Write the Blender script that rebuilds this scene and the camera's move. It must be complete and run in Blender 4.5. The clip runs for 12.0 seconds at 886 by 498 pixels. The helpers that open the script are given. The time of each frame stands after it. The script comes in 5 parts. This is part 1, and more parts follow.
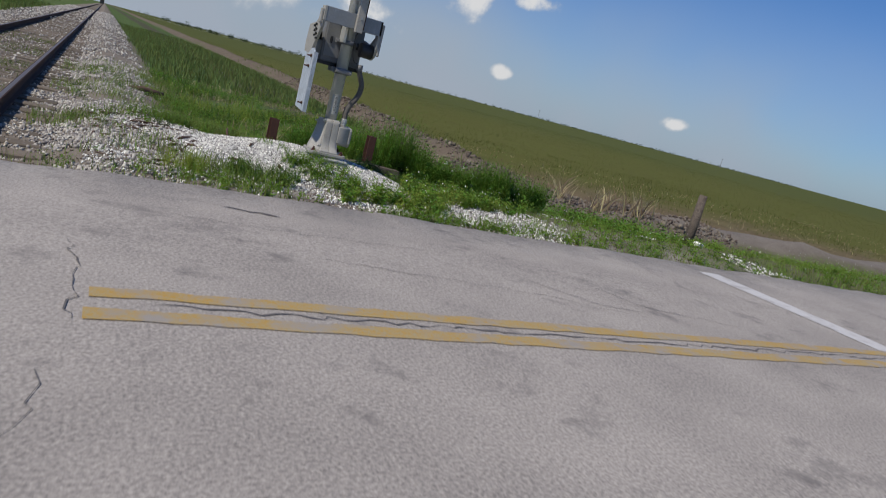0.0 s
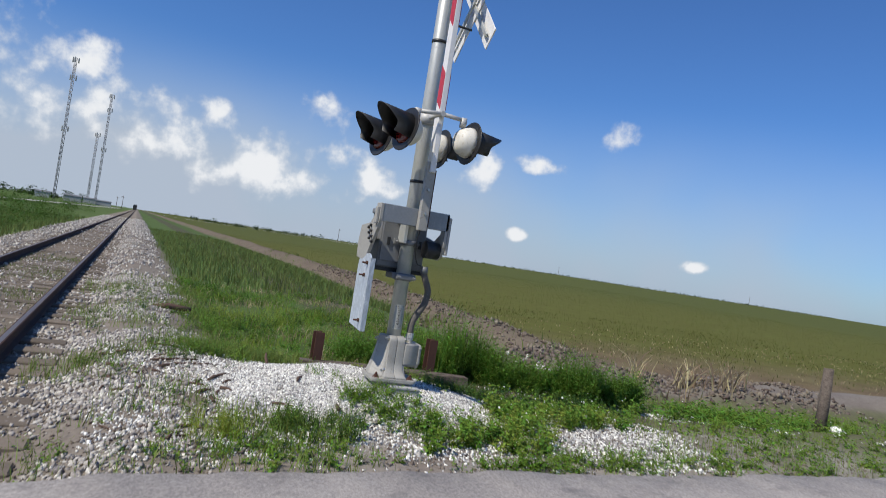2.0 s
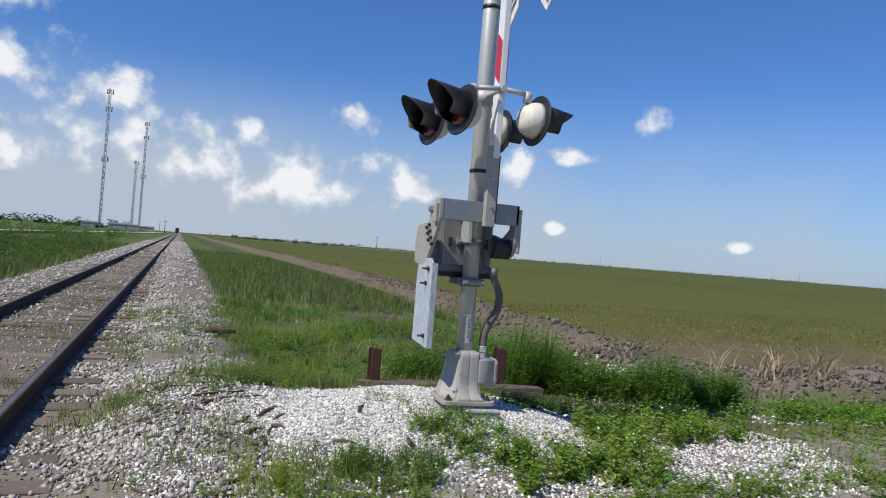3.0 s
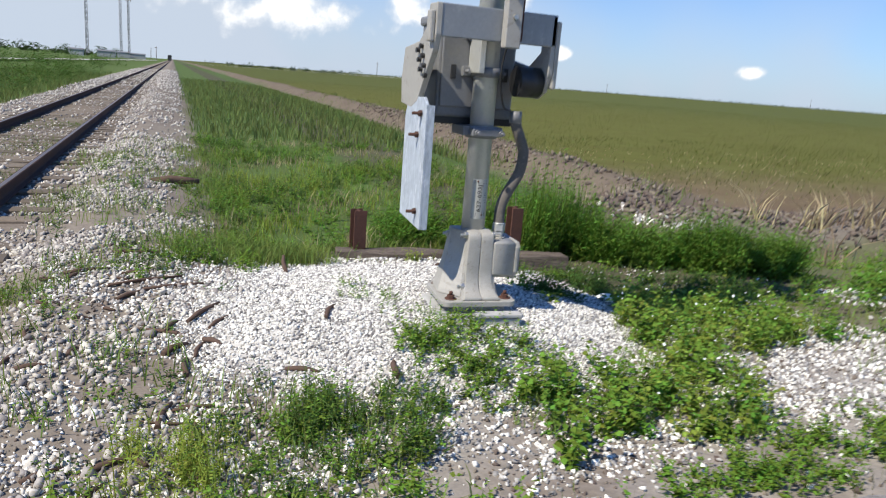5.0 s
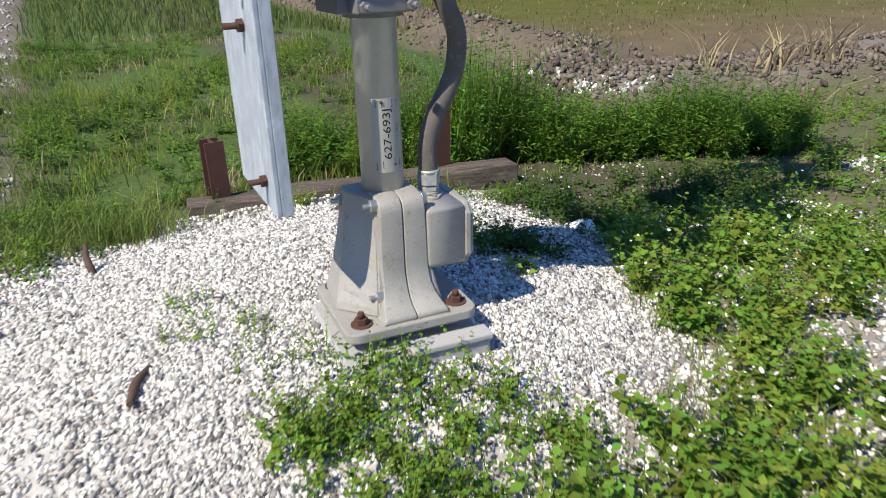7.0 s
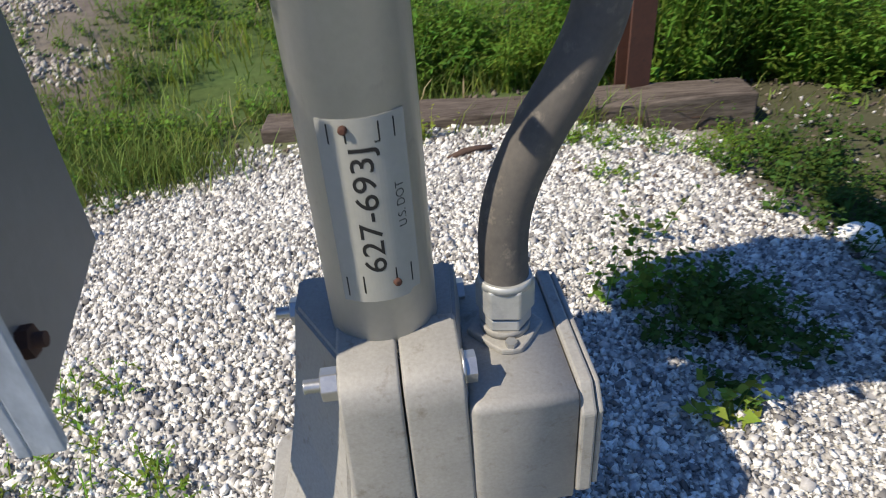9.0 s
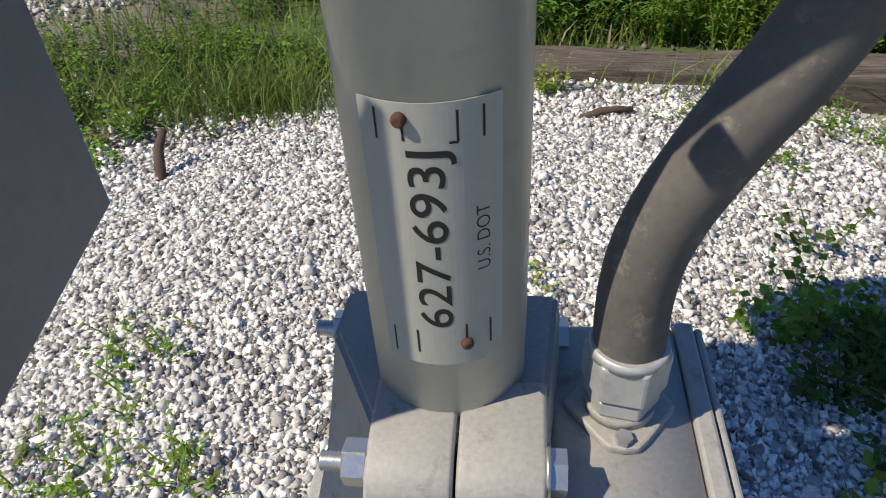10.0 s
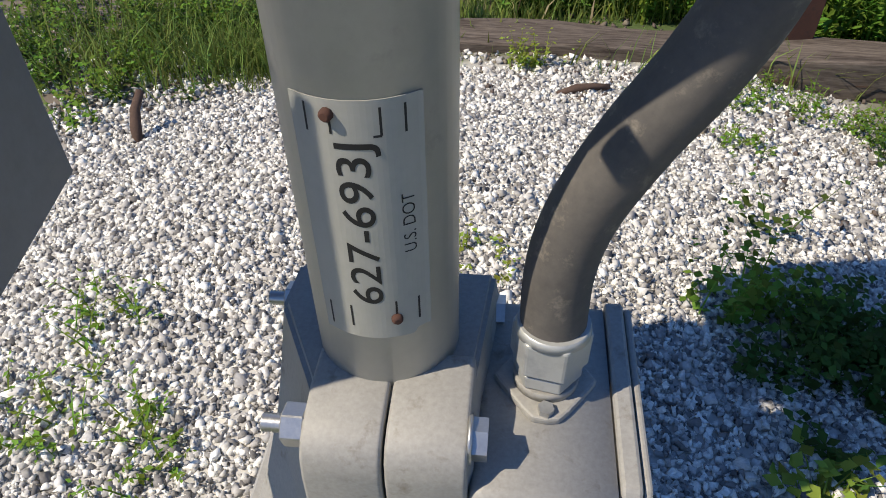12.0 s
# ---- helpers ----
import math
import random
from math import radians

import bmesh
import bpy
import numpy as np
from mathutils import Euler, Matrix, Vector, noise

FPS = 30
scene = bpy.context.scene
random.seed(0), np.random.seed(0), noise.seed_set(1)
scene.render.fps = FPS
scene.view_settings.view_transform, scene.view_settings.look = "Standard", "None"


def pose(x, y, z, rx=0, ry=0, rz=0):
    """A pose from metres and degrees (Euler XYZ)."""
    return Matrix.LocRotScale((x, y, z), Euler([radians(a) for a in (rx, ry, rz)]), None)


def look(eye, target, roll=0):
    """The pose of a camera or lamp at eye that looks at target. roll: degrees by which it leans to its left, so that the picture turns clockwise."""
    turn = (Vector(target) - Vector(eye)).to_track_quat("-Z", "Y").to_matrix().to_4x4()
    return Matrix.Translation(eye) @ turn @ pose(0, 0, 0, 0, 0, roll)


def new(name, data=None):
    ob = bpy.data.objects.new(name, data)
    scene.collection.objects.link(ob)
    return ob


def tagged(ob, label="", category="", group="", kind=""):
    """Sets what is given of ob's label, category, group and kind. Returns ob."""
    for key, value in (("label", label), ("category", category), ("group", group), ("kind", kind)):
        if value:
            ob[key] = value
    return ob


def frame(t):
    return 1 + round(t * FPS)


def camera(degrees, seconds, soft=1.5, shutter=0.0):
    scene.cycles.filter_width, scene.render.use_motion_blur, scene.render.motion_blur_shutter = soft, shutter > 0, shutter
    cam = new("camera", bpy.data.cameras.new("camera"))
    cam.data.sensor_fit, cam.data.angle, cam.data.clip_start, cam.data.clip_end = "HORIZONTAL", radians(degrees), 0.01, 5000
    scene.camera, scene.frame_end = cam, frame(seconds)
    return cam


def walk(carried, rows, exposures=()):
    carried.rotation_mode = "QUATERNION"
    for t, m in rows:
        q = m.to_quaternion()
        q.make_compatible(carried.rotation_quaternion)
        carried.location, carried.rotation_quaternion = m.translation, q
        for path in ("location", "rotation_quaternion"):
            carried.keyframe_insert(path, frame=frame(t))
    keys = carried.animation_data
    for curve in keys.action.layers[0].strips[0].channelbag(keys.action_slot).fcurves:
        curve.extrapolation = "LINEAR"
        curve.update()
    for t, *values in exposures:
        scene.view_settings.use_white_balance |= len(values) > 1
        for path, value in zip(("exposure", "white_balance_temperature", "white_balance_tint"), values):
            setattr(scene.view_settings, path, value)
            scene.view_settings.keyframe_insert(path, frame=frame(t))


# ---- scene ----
cam = camera(64.0, 12.0, soft=0.9, shutter=0.3)
PATH = [
    (0, (-2.608, -8.478, 1.057), (-1.68, -6.756, 0.64), 14.9),
    (0.5, (-2.598, -8.04, 1.112), (-1.653, -6.305, 0.799), 14.8),
    (1, (-2.582, -7.574, 1.192), (-1.79, -5.751, 0.97), 13.1),
    (1.5, (-2.607, -7.075, 1.255), (-1.886, -5.212, 1.157), 8.9),
    (2, (-2.48, -6.569, 1.249), (-1.682, -4.735, 1.27), 8.9),
    (2.5, (-2.405, -6.026, 1.266), (-1.7, -4.157, 1.374), 5.8),
    (3, (-2.355, -5.598, 1.218), (-1.657, -3.724, 1.229), 4.6),
    (3.2, (-2.313, -5.451, 1.249), (-1.675, -3.556, 1.254), 5.2),
    (4.8, (-1.787, -4.109, 1.286), (-1.036, -2.300, 0.896), 5.8),
    (5, (-1.706, -3.898, 1.269), (-1.0, -2.085, 0.806), 4.4),
    (5.5, (-1.571, -3.453, 1.283), (-0.875, -1.669, 0.707), 0.9),
    (6, (-1.309, -2.994, 1.252), (-0.573, -1.223, 0.683), -1.2),
    (6.5, (-1.123, -2.563, 1.188), (-0.319, -0.859, 0.518), -2.2),
    (7, (-0.911, -2.099, 1.161), (-0.042, -0.486, 0.361), -1.4),
    (7.2, (-0.796, -1.924, 1.134), (0.045, -0.28, 0.366), -1.6),
    (8.8, (-0.115, -0.819, 1.051), (0.254, 0.798, -0.066), -3.5),
    (9, (-0.048, -0.765, 1.012), (0.215, 0.858, -0.128), -4.3),
    (9.5, (0.008, -0.551, 0.909), (0.094, 0.972, -0.385), -4.3),
    (10, (0.009, -0.485, 0.920), (-0.069, 1.071, -0.342), -3.7),
    (10.5, (0.033, -0.510, 0.947), (-0.091, 0.989, -0.371), -2.9),
    (11, (0.045, -0.507, 0.948), (-0.023, 0.988, -0.380), -0.7),
    (11.5, (0.052, -0.515, 0.954), (0.022, 0.988, -0.363), 0.1),
    (12, (0.056, -0.508, 0.956), (0.015, 0.983, -0.376), -1.0),
]
walk(cam, [(t, look(eye, target, roll)) for t, eye, target, roll in PATH],
     exposures=[(0, -.40, 6500, 10), (0.6, -.28, 6500, 10), (1.5, -.08, 6400, 10), (3, 0, 6400, 10), (5, .38, 6550, 10), (7, .38, 6750, 10), (9, .22, 6900, 11), (12, .10, 6950, 11)])
# ---- world and light ----
SUN_DIR = Vector((-0.79, -0.26, 1.0)).normalized()
w = bpy.data.worlds.new("sky")
scene.world = w
w.use_nodes = True
nt = w.node_tree
nt.nodes.clear()


def nd(tree, kind, **values):
    n = tree.nodes.new(kind)
    for k, v in values.items():
        if k in n.inputs:
            n.inputs[k].default_value = v
    return n


sky = nt.nodes.new("ShaderNodeTexSky")
sky.sky_type = "NISHITA"
sky.sun_disc = False
sky.sun_elevation = math.asin(SUN_DIR.z)
sky.sun_rotation = math.atan2(SUN_DIR.x, SUN_DIR.y)
sky.air_density, sky.dust_density, sky.ozone_density = 1.0, 0.4, 3.0
coord = nt.nodes.new("ShaderNodeTexCoord")


def vmath(tree, op, a, b=None):
    n = tree.nodes.new("ShaderNodeVectorMath")
    n.operation = op
    for k, v in enumerate((a, b)):
        if v is None:
            continue
        if isinstance(v, (tuple, Vector)):
            n.inputs[k].default_value = v
        else:
            tree.links.new(v, n.inputs[k])
    return n


def fmath(tree, op, a, b=0.0, c=None, clamp=False):
    n = tree.nodes.new("ShaderNodeMath")
    n.operation, n.use_clamp = op, clamp
    for k, v in enumerate((a, b, c)):
        if v is None:
            continue
        if isinstance(v, (int, float)):
            n.inputs[k].default_value = v
        else:
            tree.links.new(v, n.inputs[k])
    return n.outputs[0]


way = vmath(nt, "NORMALIZE", coord.outputs["Generated"]).outputs[0]
puff = nt.nodes.new("ShaderNodeTexNoise")
puff.inputs["Scale"].default_value, puff.inputs["Detail"].default_value, puff.inputs["Roughness"].default_value = 19, 6, 0.55
nt.links.new(way, puff.inputs["Vector"])
ragged = fmath(nt, "MULTIPLY_ADD", puff.outputs[0], 5.4, -2.75)
# clouds: bearing and height in degrees, half width, half height
CLOUDS = [(-12.5, 10.6, 4.6, 2.3), (-6, 9.6, 2.6, 1.8), (-1.1, 7.9, 2.6, 1.5), (4.6, 7.6, 1.8, 1.2), (12.6, 9.4, 1.5, 1.4),
          (7.6, 5.2, 3.4, 1.5), (12.0, 6.6, 4.0, 1.3), (17.5, 5.1, 2.3, 1.0), (25.3, 7.3, 2.1, 1.3), (30, 8.4, 1.7, .6),
          (5.8, 21, 5.5, 1.9), (-13, 16, 4, 2.4), (29, 2.7, .7, .42), (42.8, 2.1, .8, .4), (2.0, 5.0, 3.0, .7),
          (-9.7, 5.0, 4.5, 1.2), (36, 11.2, 1.4, 1.2),
          (-4.2, 6.6, 6.5, 1.9), (1.6, 6.2, 5.4, 2.1), (8.5, 4.0, 6.0, 1.6), (-16.5, 7.4, 4.5, 2.6), (21.5, 4.0, 1.6, .6)]
total = None
for bearing, height, wide, tall in CLOUDS:
    b, h = radians(bearing), radians(height)
    c = Vector((math.sin(b) * math.cos(h), math.cos(b) * math.cos(h), math.sin(h)))
    right = Vector((math.cos(b), -math.sin(b), 0))
    up = right.cross(c)
    off = vmath(nt, "SUBTRACT", way, c).outputs[0]
    u = vmath(nt, "DOT_PRODUCT", off, right / radians(wide * 1.3)).outputs["Value"]
    v = vmath(nt, "DOT_PRODUCT", off, up / radians(tall * 1.3)).outputs["Value"]
    d2 = fmath(nt, "ADD", fmath(nt, "MULTIPLY", u, u), fmath(nt, "MULTIPLY", v, v))
    m = fmath(nt, "SUBTRACT", 1.0, d2)
    total = m if total is None else fmath(nt, "MAXIMUM", total, m)
body_of = fmath(nt, "ADD", total, ragged)
cloud = nt.nodes.new("ShaderNodeMapRange")
cloud.interpolation_type = "SMOOTHSTEP"
cloud.inputs["From Min"].default_value, cloud.inputs["From Max"].default_value = 0.0, 1.45
nt.links.new(body_of, cloud.inputs["Value"])
# thin white haze towards the horizon
sep = nt.nodes.new("ShaderNodeSeparateXYZ")
nt.links.new(way, sep.inputs[0])
haze = nt.nodes.new("ShaderNodeMapRange")
haze.interpolation_type = "SMOOTHSTEP"
haze.inputs["From Min"].default_value, haze.inputs["From Max"].default_value = 0.0, 0.25
haze.inputs["To Min"].default_value, haze.inputs["To Max"].default_value = 1.05, 0.0
nt.links.new(sep.outputs["Z"], haze.inputs["Value"])
wide_noise = nt.nodes.new("ShaderNodeTexNoise")
wide_noise.inputs["Scale"].default_value = 5
nt.links.new(way, wide_noise.inputs["Vector"])
haze_amount = fmath(nt, "MULTIPLY", haze.outputs[0], fmath(nt, "MULTIPLY_ADD", wide_noise.outputs[0], 1.3, fmath(nt, "MULTIPLY_ADD", sep.outputs["X"], -.6, .45)), clamp=True)
mix1 = nt.nodes.new("ShaderNodeMixRGB")
nt.links.new(haze_amount, mix1.inputs[0])
blue = nt.nodes.new("ShaderNodeMixRGB")
blue.blend_type = "MULTIPLY"
blue.inputs[0].default_value = 1
blue.inputs[2].default_value = (.50, .79, 1.2, 1)
nt.links.new(sky.outputs[0], blue.inputs[1])
nt.links.new(blue.outputs[0], mix1.inputs[1])
mix1.inputs[2].default_value = (4.5, 5.2, 6.2, 1)
tone = nt.nodes.new("ShaderNodeMixRGB")
tone.inputs[1].default_value, tone.inputs[2].default_value = (5.0, 5.5, 6.2, 1), (8.8, 8.9, 9.0, 1)
nt.links.new(fmath(nt, "MULTIPLY_ADD", body_of, .8, .1, clamp=True), tone.inputs[0])
mix2 = nt.nodes.new("ShaderNodeMixRGB")
nt.links.new(cloud.outputs[0], mix2.inputs[0])
nt.links.new(mix1.outputs[0], mix2.inputs[1])
nt.links.new(tone.outputs[0], mix2.inputs[2])
bg = nt.nodes.new("ShaderNodeBackground")
bg.inputs["Strength"].default_value = 0.10
nt.links.new(mix2.outputs[0], bg.inputs["Color"])
wo = nt.nodes.new("ShaderNodeOutputWorld")
nt.links.new(bg.outputs[0], wo.inputs["Surface"])

sun = bpy.data.lights.new("sun", "SUN")
sun.energy, sun.angle, sun.color = 4.5, radians(0.53), (1.0, 0.93, 0.82)
new("sun", sun).matrix_world = look(SUN_DIR * 30, (0, 0, 0))

# ---- materials ----


def mat(name, a, b, size=1.0, rough=0.8, metal=0.0, bump=0.0, fine=None, spread=0.0, island=0.0, stain=None, spec=0.5, grit=1.2, stretch=None, worn=-3.4):
    """A surface of two base colours mixed by noise at two scales; size: metres of the large one."""
    m = bpy.data.materials.new(name)
    m.use_nodes = True
    t = m.node_tree
    p = t.nodes["Principled BSDF"]
    p.inputs["Roughness"].default_value, p.inputs["Metallic"].default_value = rough, metal
    p.inputs["Specular IOR Level"].default_value = spec
    co = t.nodes.new("ShaderNodeTexCoord").outputs["Object"]
    if stretch:
        co = vmath(t, "MULTIPLY", co, stretch).outputs[0]
    n1 = nd(t, "ShaderNodeTexNoise", Scale=1 / size, Detail=6.0, Roughness=0.6)
    n2 = nd(t, "ShaderNodeTexNoise", Scale=1 / (fine or size / 14), Detail=5.0, Roughness=0.65)
    t.links.new(co, n1.inputs["Vector"])
    t.links.new(co, n2.inputs["Vector"])
    f = fmath(t, "MULTIPLY_ADD", n1.outputs[0], 1.5, -.25)
    f = fmath(t, "ADD", fmath(t, "MULTIPLY", f, .6), fmath(t, "MULTIPLY_ADD", n2.outputs[0], grit, .2 - grit / 2), clamp=True)
    mx = nd(t, "ShaderNodeMixRGB")
    mx.inputs[1].default_value, mx.inputs[2].default_value = (*a, 1), (*b, 1)
    t.links.new(f, mx.inputs[0])
    out = mx.outputs[0]
    if stain:
        n3 = nd(t, "ShaderNodeTexNoise", Scale=1 / (size * .45), Detail=8.0, Roughness=0.7)
        t.links.new(vmath(t, "ADD", co, (7.3, 1.1, 4.4)).outputs[0], n3.inputs["Vector"])
        ms = nd(t, "ShaderNodeMixRGB")
        ms.inputs[2].default_value = (*stain, 1)
        t.links.new(fmath(t, "MULTIPLY_ADD", n3.outputs[0], 6, worn, clamp=True), ms.inputs[0])
        t.links.new(out, ms.inputs[1])
        out = ms.outputs[0]
    if spread or island:
        hs = nd(t, "ShaderNodeHueSaturation")
        src = t.nodes.new("ShaderNodeObjectInfo").outputs["Random"] if spread else t.nodes.new("ShaderNodeNewGeometry").outputs["Random Per Island"]
        amount = spread or island
        t.links.new(fmath(t, "MULTIPLY_ADD", src, 2 * amount, 1 - amount), hs.inputs["Value"])
        if island:
            t.links.new(fmath(t, "MULTIPLY_ADD", src, .06, .47), hs.inputs["Hue"])
        t.links.new(out, hs.inputs["Color"])
        out = hs.outputs[0]
    t.links.new(out, p.inputs["Base Color"])
    t.links.new(fmath(t, "MULTIPLY_ADD", n2.outputs[0], .3, rough - .15, clamp=True), p.inputs["Roughness"])
    if bump:
        bn = nd(t, "ShaderNodeBump", Strength=min(1, bump * 10), Distance=bump)
        t.links.new(n2.outputs[0], bn.inputs["Height"])
        t.links.new(bn.outputs[0], p.inputs["Normal"])
    return m


def leaf(name, a, b, island=.35):
    m = mat(name, a, b, 1.2, .65, fine=.2, island=island, spec=.12)
    t = m.node_tree
    p = t.nodes["Principled BSDF"]
    tr = t.nodes.new("ShaderNodeBsdfTranslucent")
    src = p.inputs["Base Color"].links[0].from_socket
    t.links.new(src, tr.inputs["Color"])
    mx = t.nodes.new("ShaderNodeMixShader")
    mx.inputs[0].default_value = .35
    t.links.new(p.outputs[0], mx.inputs[1])
    t.links.new(tr.outputs[0], mx.inputs[2])
    t.links.new(mx.outputs[0], t.nodes["Material Output"].inputs["Surface"])
    return m


galv = mat("galvanised steel", (.43, .44, .41), (.55, .555, .52), .12, .45, .35, .0006, .012, stain=(.36, .36, .35))
silver = mat("silver paint", (.42, .415, .39), (.50, .49, .46), .15, .55, .15, .0008, .008, stain=(.30, .29, .26))
cast = mat("weathered aluminium casting", (.29, .28, .25), (.42, .405, .365), .07, .62, .1, .0012, .005, stain=(.22, .195, .15), grit=1.6)
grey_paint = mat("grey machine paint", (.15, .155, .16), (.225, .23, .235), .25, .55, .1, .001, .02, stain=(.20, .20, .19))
bar_steel = mat("galvanised bar", (.22, .235, .245), (.31, .325, .335), .2, .5, .4, .0008, .02, stain=(.38, .39, .39))
white_plate = mat("bluish white plate", (.30, .34, .38), (.56, .62, .68), .16, .5, .1, .0008, .02, stain=(.74, .77, .80), grit=1.8, stretch=(1, 1, .35))
bolt_steel = mat("bright bolt", (.45, .45, .44), (.6, .6, .58), .03, .35, .8, .0004, .004)
rust = mat("rust", (.06, .028, .02), (.125, .052, .032), .08, .9, 0, .002, .008, stain=(.05, .03, .025))
rust_dark = mat("dark rusty steel", (.06, .035, .028), (.11, .06, .045), .2, .85, .1, .002, .01, spec=.18)
rail_top = mat("worn rail", (.13, .11, .10), (.20, .18, .165), .5, .45, .5, .0006, .02)
black = mat("black paint", (.012, .012, .013), (.03, .03, .03), .1, .45, 0, .0005, .01)
cream = mat("faded cream housing", (.60, .57, .48), (.75, .72, .64), .1, .55, 0, .001, .01, stain=(.35, .28, .18))
lens_red = mat("dark red lens", (.09, .006, .005), (.15, .012, .010), .05, .2, 0, 0, .01)
white_paint = mat("white arm paint", (.72, .71, .68), (.82, .81, .79), .2, .4, 0, 0, .02, stain=(.55, .52, .46))
red_paint = mat("red reflective tape", (.42, .02, .03), (.55, .03, .045), .1, .4, 0, 0, .01)
rubber = mat("dusty flexible conduit", (.075, .069, .062), (.15, .135, .115), .06, .8, 0, .0008, .01, stain=(.26, .225, .175))
alu_plate = mat("aluminium number plate", (.37, .37, .325), (.44, .435, .385), .1, .5, .1, .0002, .01)
ink = mat("black ink", (.012, .012, .012), (.02, .02, .02), .05, .6)
timber = mat("weathered timber", (.055, .042, .034), (.20, .165, .135), .12, .92, 0, .006, .012, stain=(.04, .032, .027), grit=2.4, stretch=(.10, 1, 1), spec=.18)
tie_wood = mat("old crosstie", (.12, .098, .076), (.21, .176, .14), .4, .95, 0, .004, .02, spread=.25, spec=.15)
concrete = mat("grey concrete", (.34, .34, .32), (.46, .45, .43), .2, .9, 0, .002, .01, stain=(.24, .25, .22))
asphalt = mat("bleached asphalt", (.20, .18, .165), (.51, .46, .405), 1.1, .92, 0, .009, .017, stain=(.17, .155, .145), grit=2.5, spec=.25)
yellow = mat("worn yellow paint", (.46, .27, .05), (.37, .315, .19), .5, .88, 0, .004, .016, stain=(.33, .295, .255), grit=2.8, spec=.25, worn=-2.75)
white_line = mat("worn white paint", (.50, .48, .46), (.66, .64, .62), .5, .8, 0, .003, .015, stain=(.42, .39, .37), worn=-3.0)
crack_mat = mat("crack filler", (.10, .09, .085), (.17, .155, .15), .3, .9)
stone = mat("white limestone chips", (.36, .345, .315), (.79, .77, .725), .03, .9, 0, .001, .006, island=.75, spec=.18)
ballast_mat = mat("dusty ballast", (.26, .235, .205), (.56, .525, .48), .1, .95, 0, .002, .012, island=.5, spec=.18)
wood_bits = mat("rotten wood", (.07, .045, .035), (.15, .10, .075), .08, .95, 0, .002, .006, spec=.18)
weed_green = leaf("weed leaves", (.10, .19, .022), (.22, .33, .05))
weed_pale = leaf("pale weed leaves", (.19, .27, .035), (.32, .37, .07))
grass_green = leaf("grass", (.16, .23, .05), (.27, .33, .09))
grass_far = leaf("tall grass", (.12, .165, .045), (.19, .23, .07))
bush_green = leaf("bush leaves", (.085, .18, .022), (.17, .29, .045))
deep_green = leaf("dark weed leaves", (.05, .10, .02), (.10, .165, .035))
crop_green = leaf("crop leaves", (.080, .098, .024), (.125, .135, .036))
clod = mat("brown soil clods", (.10, .078, .058), (.24, .20, .165), .1, .95, 0, .002, .01, island=.4, spec=.18)
dry = leaf("dry stalks", (.36, .28, .16), (.52, .43, .27))
flower = mat("white petals", (.78, .78, .74), (.85, .85, .82), .1, .7)
steel_far = mat("tower steel", (.16, .165, .17), (.24, .24, .25), 5, .6, .3)
shed_mat = mat("pale shed wall", (.30, .31, .31), (.42, .42, .41), 2, .8)
dark_loco = mat("dark painted steel", (.02, .025, .025), (.05, .05, .045), 1, .6)
tree_far = leaf("far trees", (.030, .055, .02), (.055, .085, .03))

# ---- mesh helpers ----


def link(name, bm, material, parent=None, label=""):
    me = bpy.data.meshes.new(name)
    bm.to_mesh(me)
    bm.free()
    me.materials.append(material)
    ob = new(name, me)
    if parent:
        ob.parent = parent
    if label:
        ob["label"] = label
    return ob


def part(name, bm, material, parent, label=""):
    return link(name, bm, material, parent, label)


def thing(name, at, label, category, group="", turn=0):
    e = new(name)
    e.empty_display_size = .1
    e.matrix_world = pose(*at, 0, 0, turn)
    return tagged(e, label, category, group)


def smooth(bm):
    for f in bm.faces:
        f.smooth = True
    return bm


def bx(x0, x1, y0, y1, z0, z1, bevel=0.0, bm=None, seg=2):
    bm = bm or bmesh.new()
    vs = bmesh.ops.create_cube(bm, size=1)["verts"]
    for v in vs:
        v.co = ((x0 + x1) / 2 + v.co.x * (x1 - x0), (y0 + y1) / 2 + v.co.y * (y1 - y0), (z0 + z1) / 2 + v.co.z * (z1 - z0))
    if bevel:
        bmesh.ops.bevel(bm, geom=list({e for v in vs for e in v.link_edges}), offset=bevel, segments=seg, affect="EDGES", profile=.5)
    return bm


def tube(points, radii, seg=16, bm=None, caps=True, flat=False):
    """A tapered tube along a line of points."""
    bm = bm or bmesh.new()
    pts = [Vector(p) for p in points]
    if isinstance(radii, (int, float)):
        radii = [radii] * len(pts)
    rings, side = [], None
    for i, p in enumerate(pts):
        d = (pts[min(i + 1, len(pts) - 1)] - pts[max(i - 1, 0)]).normalized()
        if side is None:
            side = d.orthogonal().normalized()
        side = (side - d * side.dot(d)).normalized()
        o = d.cross(side)
        rings.append([bm.verts.new(p + (side * math.cos(a) + o * math.sin(a)) * radii[i]) for a in (2 * math.pi * k / seg for k in range(seg))])
    for a, b in zip(rings, rings[1:]):
        for k in range(seg):
            f = bm.faces.new((a[k], a[(k + 1) % seg], b[(k + 1) % seg], b[k]))
            f.smooth = not flat
    if caps:
        bm.faces.new(rings[0][::-1])
        bm.faces.new(rings[-1])
    return bm


